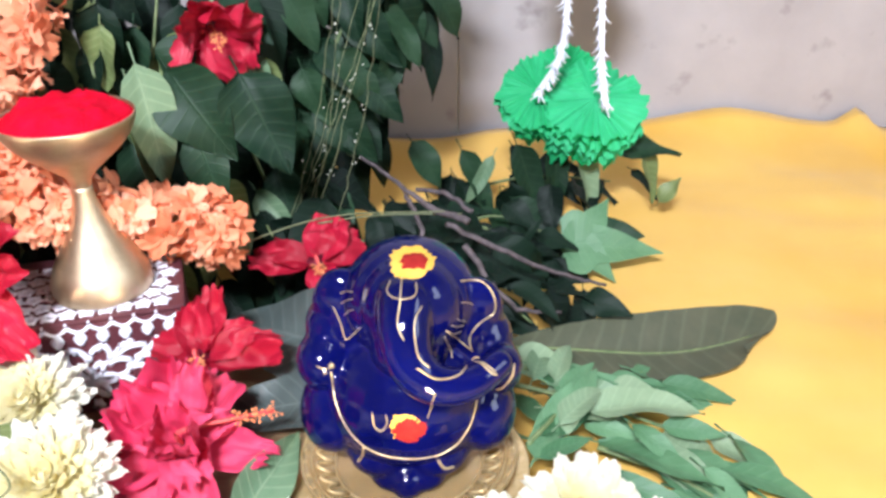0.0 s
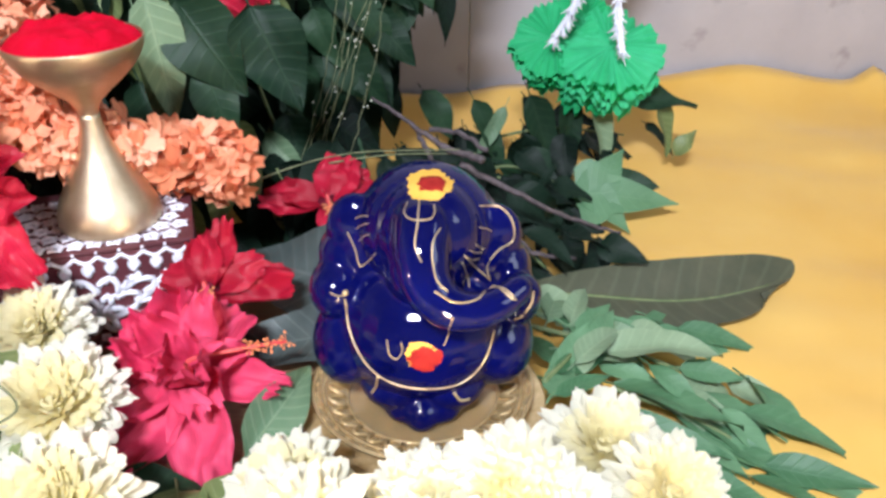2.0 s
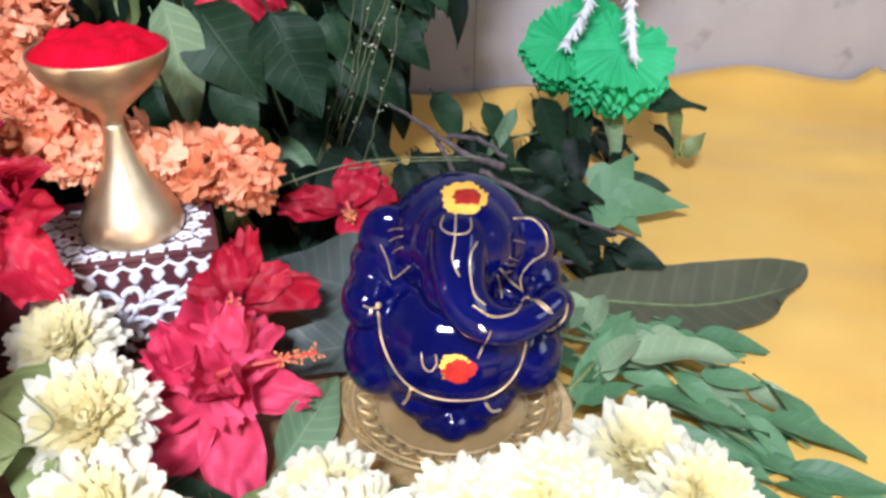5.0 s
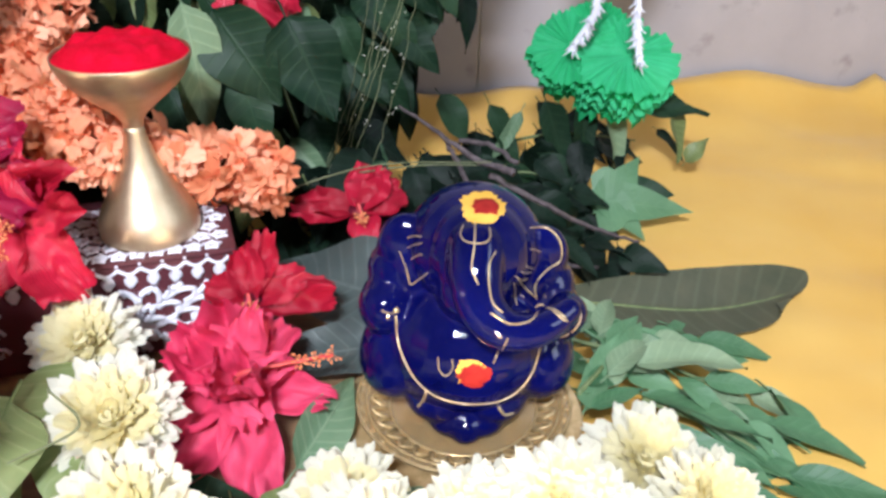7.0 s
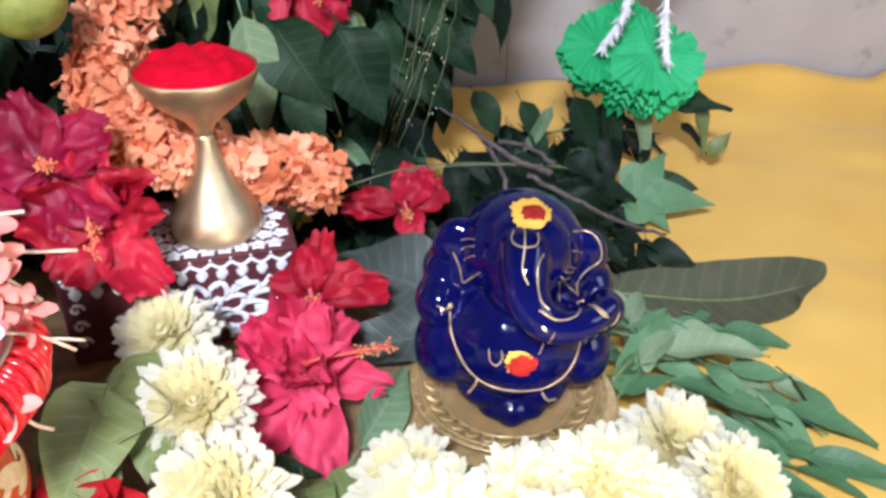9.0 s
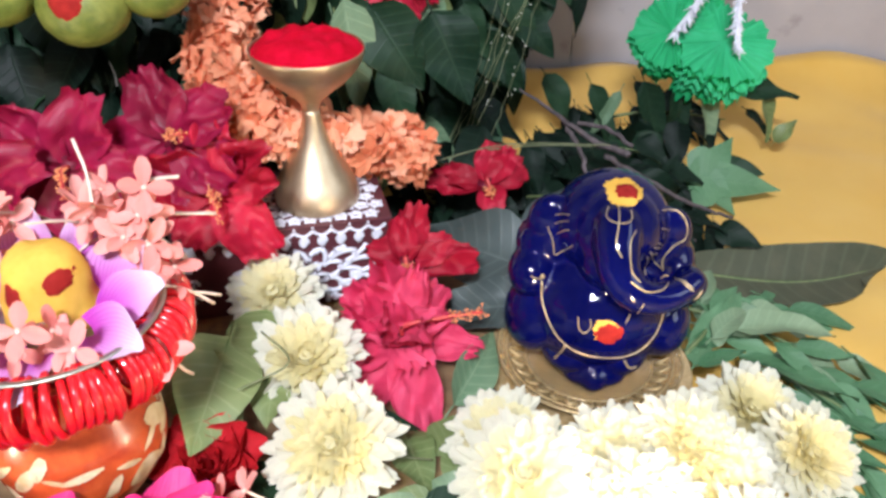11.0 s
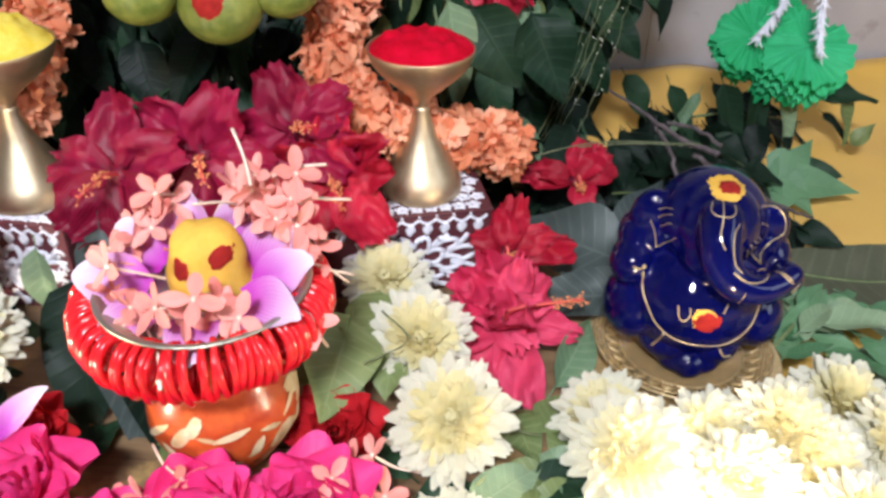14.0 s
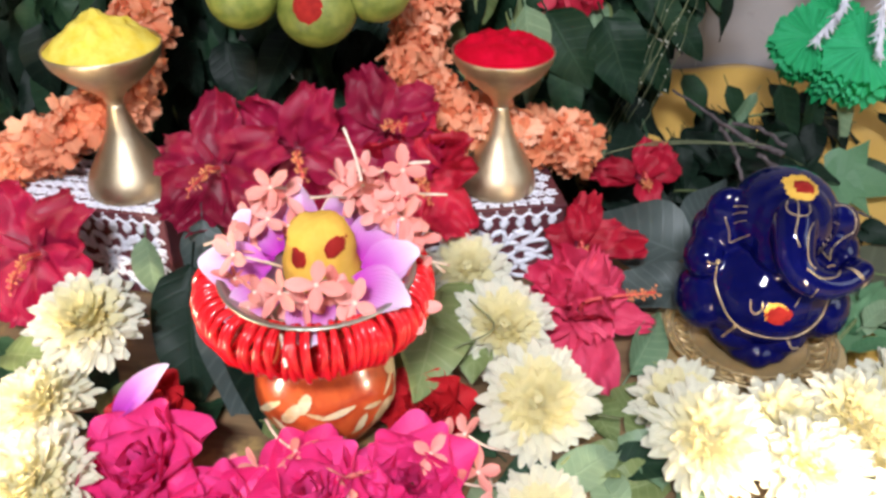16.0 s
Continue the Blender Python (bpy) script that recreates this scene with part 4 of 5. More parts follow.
def garland(label, way, radius, n, seed):
    """A string of orange florets packed round a thread."""
    random.seed(seed)
    line = bezier(way, 10)
    base = line[-1]
    ob = thing("flower_garland", label, "garland", Matrix.Translation(base), "orange flower strings")
    bm = bmesh.new()
    tube(bm, [p - base for p in line], 0.0012, 5)
    part("thread", bm, M["stem"], ob)
    for i in range(n):
        j = random.random() * (len(line) - 1.001)
        a = int(j)
        p = line[a].lerp(line[a + 1], j - a)
        t = (line[a + 1] - line[a]).normalized()
        d = Vector((random.gauss(0, 1), random.gauss(-0.45, 0.8), random.gauss(0.35, 0.8)))
        d = (d - t * d.dot(t) * 0.6).normalized()
        nrm = jitter(d, 0.35)
        part("floret", random.choice(FLORETS), None, ob, m=Matrix.Translation(-base) @ facing(p + d * radius * random.uniform(0.55, 1.0), nrm, random.uniform(0, 360), random.uniform(0.7, 1.1)))
    return ob


def scatter(master, rows):
    """The first row poses the master, each other row a copy of it: place, way it faces, spin, size."""
    for i, (loc, nrm, spin, size) in enumerate(rows):
        m = facing(loc, nrm, spin, size)
        if i == 0:
            master.matrix_basis = m
        else:
            made = copy_thing(master, Matrix.Identity(4))
            made.matrix_basis = m


# chrysanthemums
scatter(chrysanthemum(1), [
    ((-0.124, 0.217, 0.079), (-0.02, -0.55, 0.82), 0, 1.20),
    ((-0.040, 0.206, 0.076), (0.02, -0.45, 0.9), 40, 1.21),
    ((0.078, 0.272, 0.056), (0.05, -0.35, 0.95), 75, 1.16),
    ((-0.373, 0.178, 0.078), (-0.1, -0.3, 1.0), 20, 1.10),
    ((0.050, 0.226, 0.062), (0.1, -0.6, 0.8), 160, 1.10),
])
scatter(chrysanthemum(2), [
    ((-0.147, 0.272, 0.080), (0.15, -0.5, 0.85), 10, 1.16),
    ((-0.361, 0.215, 0.104), (0.1, -0.35, 0.95), 60, 1.16),
    ((-0.047, 0.240, 0.064), (-0.2, -0.35, 0.95), 90, 1.04),
    ((0.037, 0.236, 0.070), (0.1, -0.45, 0.9), 130, 1.10),
    ((-0.350, 0.128, 0.076), (-0.1, -0.3, 1.0), 45, 1.26),
    ((0.098, 0.246, 0.058), (0.15, -0.45, 0.85), 200, 1.06),
    ((0.013, 0.205, 0.064), (0, -0.4, 0.9), 15, 1.10),
])
scatter(chrysanthemum(3), [
    ((-0.172, 0.318, 0.086), (0.0, -0.55, 0.85), 0, 1.02),
    ((0.006, 0.234, 0.064), (-0.05, -0.45, 0.9), 33, 1.04),
    ((-0.118, 0.157, 0.060), (0.0, -0.4, 0.9), 80, 1.04),
    ((0.062, 0.190, 0.060), (0.2, -0.4, 0.9), 120, 1.10),
])
# hibiscus
wilted = hibiscus(5, "hib_pink", "crumpled pink-red double hibiscus lying between box and idol", 0.050, True, 20, 0.07, (0.84, 0.26), 6, (0.40, 0.60), 0.46,
                  ((150, 0.062, 0.036, 4), (198, 0.060, 0.030, 6), (262, 0.042, 0.022, 14), (60, 0.038, 0.036, 22), (18, 0.040, 0.036, 26), (108, 0.040, 0.038, 18), (330, 0.034, 0.030, 24)), 0.30)
wilted.matrix_basis = along((-0.102, 0.306, 0.072), (0.02, 0.84, 0.54), (0.05, -0.55, 0.85))
scatter(hibiscus(6, "hib_red", "red hibiscus with drooping petals hanging in the leaves", 0.036, False, 30, 0.07, (0.3, 0.1), 5, (0.85, 1.1), 0.36), [((-0.124, 0.525, 0.214), (0.5, -0.6, -0.3), 130, 1.0)])
for seed, label, petals, place, up in (
    (13, "red hibiscus with limp petals lying behind the idol", ((92, 0.040, 0.024, 6), (82, 0.028, 0.020, 22), (-18, 0.030, 0.032, 22), (-58, 0.030, 0.028, 12), (200, 0.020, 0.022, 8)), (-0.058, 0.455, 0.084), (0.05, -0.6, 0.8)),
    (14, "red hibiscus with limp petals lying by the patterned box", ((-4, 0.036, 0.024, 14), (12, 0.026, 0.020, 30), (-84, 0.042, 0.026, 10), (-62, 0.030, 0.022, 24), (80, 0.022, 0.024, 24), (165, 0.026, 0.028, 8)), (-0.104, 0.352, 0.088), (0.05, -0.55, 0.85)),
):
    bloom = hibiscus(seed, "hib_red", label, 0.030, False, 20, 0.07, (0.1, -0.3), 5, (0.6, 0.8), 0.40, petals, 0.25)
    bloom.matrix_basis = along(place, (0.02, 0.84, 0.54), up)
scatter(hibiscus(7, "hib_crimson", "crimson hibiscus bloom facing forward in a row", 0.043, False, 18, 0.075, (-0.1, -0.3), 5, (0.80, 1.0), 0.34), [
    ((-0.318, 0.312, 0.150), (0.0, -0.85, 0.5), 10, 1.0),
    ((-0.276, 0.330, 0.156), (0.15, -0.9, 0.35), 55, 0.95),
    ((-0.228, 0.352, 0.162), (0.1, -0.8, 0.55), 100, 0.9),
    ((-0.422, 0.275, 0.105), (0.05, -0.9, 0.45), 35, 1.05),
])
scatter(hibiscus(8, "hib_red", "deep red hibiscus with a dark throat facing forward", 0.043, False, 22, 0.075, (0.1, -0.4), 5, (0.80, 1.0), 0.34), [((-0.205, 0.346, 0.136), (0.05, -0.85, 0.5), 15, 0.95)])
# roses
scatter(rose(11, "rose_pink", "magenta-pink rose bloom lying on the stool"), [
    ((-0.222, 0.144, 0.076), (0, -0.35, 0.9), 0, 1.05), ((-0.180, 0.160, 0.074), (0.1, -0.45, 0.85), 70, 1.0), ((-0.198, 0.138, 0.072), (0.1, -0.4, 0.9), 130, 0.8),
    ((-0.306, 0.151, 0.074), (-0.1, -0.35, 0.95), 40, 1.1), ((-0.262, 0.134, 0.068), (0, -0.4, 0.9), 200, 0.9)])
scatter(rose(12, "rose_red", "small red rose bud beside the orange pot", 0.021), [((-0.182, 0.214, 0.066), (0.1, -0.5, 0.85), 0, 1.0), ((-0.316, 0.182, 0.075), (0.0, -0.5, 0.85), 60, 0.9)])
# strings of orange flowers
garland("thick string of orange crossandra flowers hung behind the red powder cup", [(-0.205, 0.48, 0.25), (-0.218, 0.45, 0.205), (-0.220, 0.415, 0.180), (-0.205, 0.400, 0.158), (-0.170, 0.405, 0.142), (-0.135, 0.425, 0.128), (-0.108, 0.437, 0.118)], 0.0175, 280, 31)
garland("thick string of orange crossandra flowers hung behind the yellow powder cup", [(-0.392, 0.42, 0.25), (-0.396, 0.395, 0.20), (-0.400, 0.37, 0.165), (-0.425, 0.36, 0.150), (-0.455, 0.35, 0.135), (-0.50, 0.34, 0.12)], 0.0175, 210, 32)

# ---- orange pot with its ring of bangles ----
POT = Vector((-0.232, 0.206, STOOL_Z))
pot = thing("ritual_pot", "orange lacquered metal pot with cream and gilt brush strokes", "pot", Matrix.Translation(POT))
prof = bezier([(0.010, 0, 0.0005), (0.014, 0, 0.005), (0.026, 0, 0.020), (0.0350, 0, 0.038), (0.034, 0, 0.054), (0.029, 0, 0.066), (0.026, 0, 0.076), (0.028, 0, 0.088), (0.038, 0, 0.100), (0.040, 0, 0.104), (0.038, 0, 0.1045), (0.030, 0, 0.096), (0.0, 0, 0.092)], 4)
lathe_part("body", [(max(0, p.x), p.z) for p in prof], M["pot"], pot, 56)
random.seed(41)
for k in range(32):
    bm = bmesh.new()
    a0, z0 = random.uniform(0, 6.28), random.uniform(0.024, 0.062)
    ln, up = random.uniform(0.2, 0.55), random.uniform(-0.006, 0.016)
    wd = random.uniform(0.0012, 0.0075)

    def stroke_f(u, v, a0=a0, z0=z0, ln=ln, up=up, wd=wd):
        z = z0 + up * v + (u - 0.5) * 2 * wd * math.sin(math.pi * min(0.96, max(0.04, v))) ** 0.6
        r = np.interp(z, [0.0005, 0.005, 0.020, 0.038, 0.054, 0.066], [0.010, 0.014, 0.026, 0.0350, 0.034, 0.029]) + 0.0009
        return (r * math.cos(a0 + ln * v), r * math.sin(a0 + ln * v), z)

    grid_sheet(bm, 2, 8, stroke_f)
    part("brush_stroke", bm, M["pot_cream"], pot, "cream and gilt stroke")
bm = bmesh.new()
lathe(bm, [(0.026, 0.0), (0.033, 0.006), (0.0425, 0.0145), (0.0435, 0.0155), (0.0430, 0.0162), (0.040, 0.0150), (0.031, 0.0072), (0.0, 0.005)], 56)
bowl = new("steel_bowl", mesh_of("steel_bowl", bm, M["steel"]))
bowl.matrix_basis = Matrix.Translation(POT + Vector((0.002, -0.003, 0.0985))) @ Matrix.Scale(1.05, 4)
tagged(bowl, "shallow steel bowl on the mouth of the orange pot", "bowl")
RING = POT + Vector((-0.001, 0.0, 0.0985))
coil = thing("bangle_ring", "glossy red plastic bangles threaded in a ring round the pot's neck", "bangles", Matrix.Translation(RING))
bm = bmesh.new()
K, S = 20, 8
loop = []
for i in range(K):
    a = 2 * math.pi * i / K
    c = Vector((0.0105 * math.cos(a), 0, 0.0135 * math.sin(a)))
    d = Vector((math.cos(a), 0, math.sin(a)))
    loop.append([bm.verts.new(c + 0.0016 * (d * math.cos(2 * math.pi * s / S) + Vector((0, 1, 0)) * math.sin(2 * math.pi * s / S))) for s in range(S)])
for i in range(K):
    for s in range(S):
        bm.faces.new((loop[i][s], loop[i][(s + 1) % S], loop[(i + 1) % K][(s + 1) % S], loop[(i + 1) % K][s]))
bangle_me = mesh_of("bangle", bm, M["bangle"])
random.seed(42)
for k in range(104):
    a = 360 * k / 104
    part("bangle", bangle_me, None, coil, m=pose(0, 0, 0, 0, 0, a) @ pose(0.0444, 0, random.uniform(-0.0015, 0.0015), random.uniform(-9, 9), 24 + random.uniform(-9, 9), random.uniform(-7, 7)))
# cone of turmeric paste in the bowl
BOWL = POT + Vector((0.002, 0, 0.1035))
bm = bmesh.new()
cone = bezier([(0.0172, 0, 0.0), (0.0168, 0, 0.010), (0.0150, 0, 0.021), (0.0125, 0, 0.029), (0.0075, 0, 0.0335), (0.0, 0, 0.0345)], 4)
lathe(bm, [(max(0, p.x), p.z) for p in cone], 32, 0, lambda a, r: 1 + 0.05 * math.sin(2 * a) + 0.03 * math.sin(3 * a + 1))
for v in bm.verts:
    v.co += Vector([0.0016 * noise.noise(v.co * 110 + Vector((s, 0, 0))) + 0.0004 * noise.noise(v.co * 420 + Vector((s, 0, 0))) for s in (0, 9, 18)])
from mathutils.bvhtree import BVHTree
cone_tree = BVHTree.FromBMesh(bm)
cone_ob = thing("turmeric_cone", "yellow turmeric paste cone with two red dots in a steel bowl", "offering", Matrix.Translation(BOWL + Vector((0.000, 0.003, 0.0010))))
part("cone", bm, M["paste"], cone_ob)
for x, z in ((-0.0055, 0.0205), (0.0100, 0.0240)):
    bm = bmesh.new()
    rings = []
    for j in range(6):
        ring = []
        for k in range(20):
            a = 2 * math.pi * k / 20
            e = 0.0040 * (1 + 0.25 * noise.noise(Vector((math.cos(a) * 2, math.sin(a) * 2, x * 900)))) * j / 5
            h, nr, _, _ = cone_tree.ray_cast(Vector((x + e * math.cos(a), -0.08, z + 1.15 * e * math.sin(a))), Vector((0, 1, 0)))
            ring.append(bm.verts.new(h - Vector((0, 0.0012 * (1 - (j / 5) ** 6) + 0.0002, 0))))
        rings.append(ring)
    for a, b in zip(rings, rings[1:]):
        for k in range(20):
            bm.faces.new((a[k], b[k], b[(k + 1) % 20], a[(k + 1) % 20]))
    part("red_dot", bm, M["paste_red"], cone_ob, "dab of red paste")


def orchid_petal(seed):
    random.seed(seed)
    bm = bmesh.new()
    petal_sheet(bm, Matrix.Identity(4), 0.030, 0.026, 0.28, -0.25, 0.03, 0.0, 8, 8, 0.3, 0, 0.62)
    return mesh_of("orchid_petal", bm, M["orchid"])


OP = [orchid_petal(s) for s in (51, 52)]
for i, (dx, dy, dz, way, up) in enumerate((
    (-0.014, 0.026, 0.006, (-0.25, 0.15, 1.0), (0, -1, 0.2)), (-0.024, 0.012, 0.006, (-0.7, 0.05, 0.8), (0.4, -0.8, 0.5)), (-0.024, -0.008, 0.006, (-0.75, -0.3, 0.5), (0.2, -0.6, 0.8)), (-0.016, -0.018, 0.004, (-0.4, -0.75, 0.25), (0, -0.3, 0.95)),
    (0.018, 0.012, 0.006, (0.45, 0.1, 0.95), (-0.2, -1, 0.3)), (0.025, 0.000, 0.008, (0.75, -0.1, 0.7), (-0.3, -0.8, 0.6)), (0.022, -0.012, 0.006, (0.6, -0.5, 0.4), (-0.1, -0.6, 0.9)), (0.004, -0.022, 0.003, (0.1, -0.9, 0.2), (0, -0.2, 1)), (0.004, 0.028, 0.008, (0.15, 0.15, 1.0), (0, -1, 0.2)),
)):
    ob = new("orchid_petal", OP[i % 2])
    ob.matrix_basis = along(BOWL + Vector((dx, dy, dz)), way, up, random.uniform(0.82, 1.0))
    tagged(ob, "purple orchid petal with a white edge laid in the bowl", "petal", "petals round the turmeric cone")
ob = new("orchid_petal", OP[0])
ob.matrix_basis = along((-0.322, 0.168, 0.094), (0.55, 0.3, 0.75), (-0.2, -0.8, 0.5), (0.55, 1.0, 1.0))
tagged(ob, "purple orchid petal with a white edge resting on a rose", "petal", "loose petals")
random.seed(61)
fl = [(-0.036, 0.018, 0.020), (-0.040, 0.004, 0.016), (-0.033, -0.016, 0.010), (-0.026, 0.028, 0.026), (-0.014, -0.030, 0.008), (0.004, -0.030, 0.012), (0.020, -0.026, 0.012), (0.012, 0.028, 0.030), (0.022, 0.022, 0.036),
      (0.030, 0.016, 0.032), (0.018, 0.032, 0.044), (0.034, 0.026, 0.024), (0.040, 0.010, 0.018), (0.028, 0.034, 0.034), (0.006, 0.034, 0.036), (0.046, 0.014, 0.006), (0.050, -0.010, -0.002), (0.044, 0.026, 0.012), (-0.030, 0.032, 0.030),
      (-0.004, -0.026, 0.010), (0.014, -0.020, 0.014), (-0.040, -0.012, 0.004)]
fl += [(0.040 * math.cos(a) + 0.004, 0.036 * math.sin(a), 0.014 + 0.014 * max(0, math.sin(a)) + 0.006 * (k % 3)) for k, a in enumerate([0.2, 0.55, 0.8, 1.1, 1.4, 2.4, 2.8, 3.3, 3.7, 4.1, 4.5, 4.9, 5.3])]
fl += [(0.016 + 0.012 * math.cos(2.4 * k) + 0.010, 0.024 + 0.008 * math.sin(2.4 * k), 0.026 + 0.0028 * k) for k in range(9)] + [(-0.026 + 0.008 * math.cos(2.4 * k), 0.022 + 0.008 * math.sin(2.4 * k), 0.016 + 0.004 * k) for k in range(4)]
spots = [(POT + Vector((x, y, 0.1035 + z)), 0.98) for x, y, z in fl]
spots += [(Vector(p), 1.0) for p in ((-0.232, 0.152, 0.098), (-0.250, 0.150, 0.086), (-0.206, 0.146, 0.090), (-0.205, 0.140, 0.086), (-0.172, 0.166, 0.090), (-0.166, 0.182, 0.084), (-0.158, 0.190, 0.080), (-0.160, 0.160, 0.080), (-0.150, 0.172, 0.074),
                                     (-0.262, 0.148, 0.078), (-0.146, 0.152, 0.072))]
for i, (p, s) in enumerate(spots):
    ob = new("ixora_floret", IXORA[i % 3])
    ob.matrix_basis = facing(p, (random.gauss(0, 0.6), random.gauss(-0.45, 0.4), random.gauss(0.6, 0.3)), random.uniform(0, 360), s * random.uniform(0.88, 1.1))
    tagged(ob, "salmon-pink ixora floret with a long pale tube", "flower", "scattered ixora florets")

# ---- limes ----
def lime(loc, r, dot, seed):
    bm = bmesh.new()
    ball(bm, (0, 0, 0), (r, r, r * 0.94), 32, 20)
    for v in bm.verts:
        v.co *= 1 + 0.05 * noise.noise(v.co * 45 + Vector((seed, 0, 0))) + 0.012 * noise.noise(v.co * 260)
    tree = BVHTree.FromBMesh(bm)
    ob = thing("lime", "green-yellow lime with a red vermilion dot" if dot else "plain green-yellow lime resting on leaves", "fruit", Matrix.Translation(loc), "limes on the leaves")
    part("rind", bm, M["lime"], ob)
    if dot:
        bm = bmesh.new()
        axis = Vector((0.02, -0.93, 0.36)).normalized()
        e1 = axis.cross(Vector((0, 0, 1))).normalized()
        e2 = axis.cross(e1)
        rings = []
        for j in range(6):
            ring = []
            for k in range(24):
                a = 2 * math.pi * k / 24
                e = r * 0.38 * (1 + 0.25 * noise.noise(Vector((math.cos(a) * 2, math.sin(a) * 2, 4)))) * j / 5
                h, nr, _, _ = tree.ray_cast((axis * 3 * r) + e1 * e * math.cos(a) + e2 * e * 1.15 * math.sin(a), -axis)
                ring.append(bm.verts.new(h + axis * (0.0007 * (1 - (j / 5) ** 4) + 0.0001)))
            rings.append(ring)
        for a, b in zip(rings, rings[1:]):
            for k in range(24):
                bm.faces.new((a[k], b[k], b[(k + 1) % 24], a[(k + 1) % 24]))
        part("vermilion_dot", bm, M["paste_red"], ob, "dab of red paste")


lime((-0.314, 0.372, 0.236), 0.0225, False, 1)
lime((-0.270, 0.372, 0.228), 0.0230, True, 5)
lime((-0.236, 0.385, 0.237), 0.0200, False, 9)

# ---- loose leaves round the idol ----
one_leaf("grey", "grey-green leaf with pale veins under the idol", (-0.030, 0.372, 0.074), (-0.112, 0.412, 0.088), (0, -0.5, 0.9), 1.35, 0)
one_leaf("grey", "grey-green leaf with pale veins under the idol", (-0.025, 0.348, 0.066), (-0.098, 0.334, 0.074), (0, -0.4, 0.9), 1.1, 1)
one_leaf("grey", "grey-green leaf with pale veins behind the idol", (-0.030, 0.40, 0.07), (0.0, 0.455, 0.10), (-0.3, -0.6, 0.7), 1.0, 2)
one_leaf("pale", "pale green leaf lying on the stool by the plate", (-0.072, 0.268, 0.060), (-0.046, 0.318, 0.074), (0.2, -0.9, 0.6), 0.85, 0)
one_leaf("olive", "olive green leaf lying by the hibiscus", (-0.040, 0.258, 0.055), (-0.066, 0.280, 0.060), (0.1, -0.5, 0.9), 1.3, 1)
one_leaf("olive", "broad olive betel leaf beside the orange pot", (-0.165, 0.305, 0.088), (-0.158, 0.232, 0.086), (0.1, -0.5, 0.9), 1.4, 0)
one_leaf("olive", "broad olive betel leaf beside the orange pot", (-0.182, 0.265, 0.10), (-0.185, 0.205, 0.085), (0.3, -0.6, 0.7), 1.2, 1)
one_leaf("olive", "broad olive betel leaf beside the orange pot", (-0.200, 0.255, 0.095), (-0.170, 0.215, 0.075), (0.2, -0.6, 0.8), 1.2, 2)
one_leaf("pale", "pale sage leaf standing against the patterned box", (-0.352, 0.272, 0.125), (-0.350, 0.262, 0.080), (0.1, -1, 0.2), 0.8, 0)
one_leaf("grey", "grey-green leaf standing against the patterned box", (-0.325, 0.290, 0.128), (-0.318, 0.262, 0.075), (0.2, -1, 0.3), 1.0, 1)
one_leaf("dark", "dark green leaf hanging beside the orange pot", (-0.322, 0.262, 0.115), (-0.312, 0.200, 0.060), (0.1, -0.8, 0.5), 0.9, 1)
one_leaf("grey", "grey-green leaf hanging beside the orange pot", (-0.295, 0.255, 0.115), (-0.280, 0.190, 0.056), (0.1, -0.8, 0.5), 1.0, 0)
one_leaf("dark", "dark green leaf hanging beside the orange pot", (-0.285, 0.245, 0.110), (-0.262, 0.190, 0.062), (0.3, -0.8, 0.5), 0.9, 2)
one_leaf("pale", "pale curled leaf lying among chrysanthemums", (-0.110, 0.180, 0.062), (-0.080, 0.205, 0.072), (-0.2, -0.4, 0.9), 1.3, 1)
one_leaf("green", "green leaf lying among chrysanthemums", (-0.130, 0.180, 0.056), (-0.095, 0.170, 0.060), (0, -0.4, 0.9), 1.0, 2)
random.seed(71)
for k in range(34):
    x, y = random.uniform(-0.15, 0.055), random.uniform(0.10, 0.262)
    a = random.uniform(0, 6.28)
    one_leaf(random.choice(["olive", "green", "pale", "olive"]), "green leaf lying flat under the chrysanthemums", (x, y, 0.054 + 0.006 * random.random()), (x + 0.042 * math.cos(a), y + 0.042 * math.sin(a), 0.055 + 0.012 * random.random()),
             (random.uniform(-0.3, 0.3), random.uniform(-0.4, 0.1), 1), 1.0, k)
for k in range(22):
    x, y = random.uniform(-0.46, -0.26), random.uniform(0.14, 0.30)
    a = random.uniform(0, 6.28)
    one_leaf(random.choice(["green", "dark", "olive"]), "green leaf lying flat on the stool", (x, y, 0.054 + 0.006 * random.random()), (x + 0.045 * math.cos(a), y + 0.045 * math.sin(a), 0.055 + 0.012 * random.random()),
             (random.uniform(-0.3, 0.3), random.uniform(-0.4, 0.1), 1), 1.0, k)

# long drying leaf and the lobed leaf on the cloth
random.seed(72)
dry = thing("leaf", "long drying grey-brown mango leaf lying on the yellow cloth", "leaf", along((0.052, 0.447, 0.024), (0.19, 0.032, -0.011), (-0.05, -0.30, 1), (1.0, 0.95, 1.0)), "loose leaves")


def dry_blade(u, v):
    s = (u - 0.5) * 2
    w = 0.030 * (math.sin(math.pi * min(1, v * 0.80 + 0.02)) ** 0.55 * (0.62 + 0.5 * v) * (1 - 0.35 * v ** 12)) + 0.0008 * noise.noise(Vector((v * 14, s, 0)))
    bend = 0.010 * math.sin(3.4 * v - 0.3)
    return (s * w + bend, 0.200 * v - 0.020 * s * v ** 6 - 0.012 * s * s * v ** 8, abs(s) * w * 0.30 + 0.003 * math.sin(7 * v + s) + 0.004 * v)


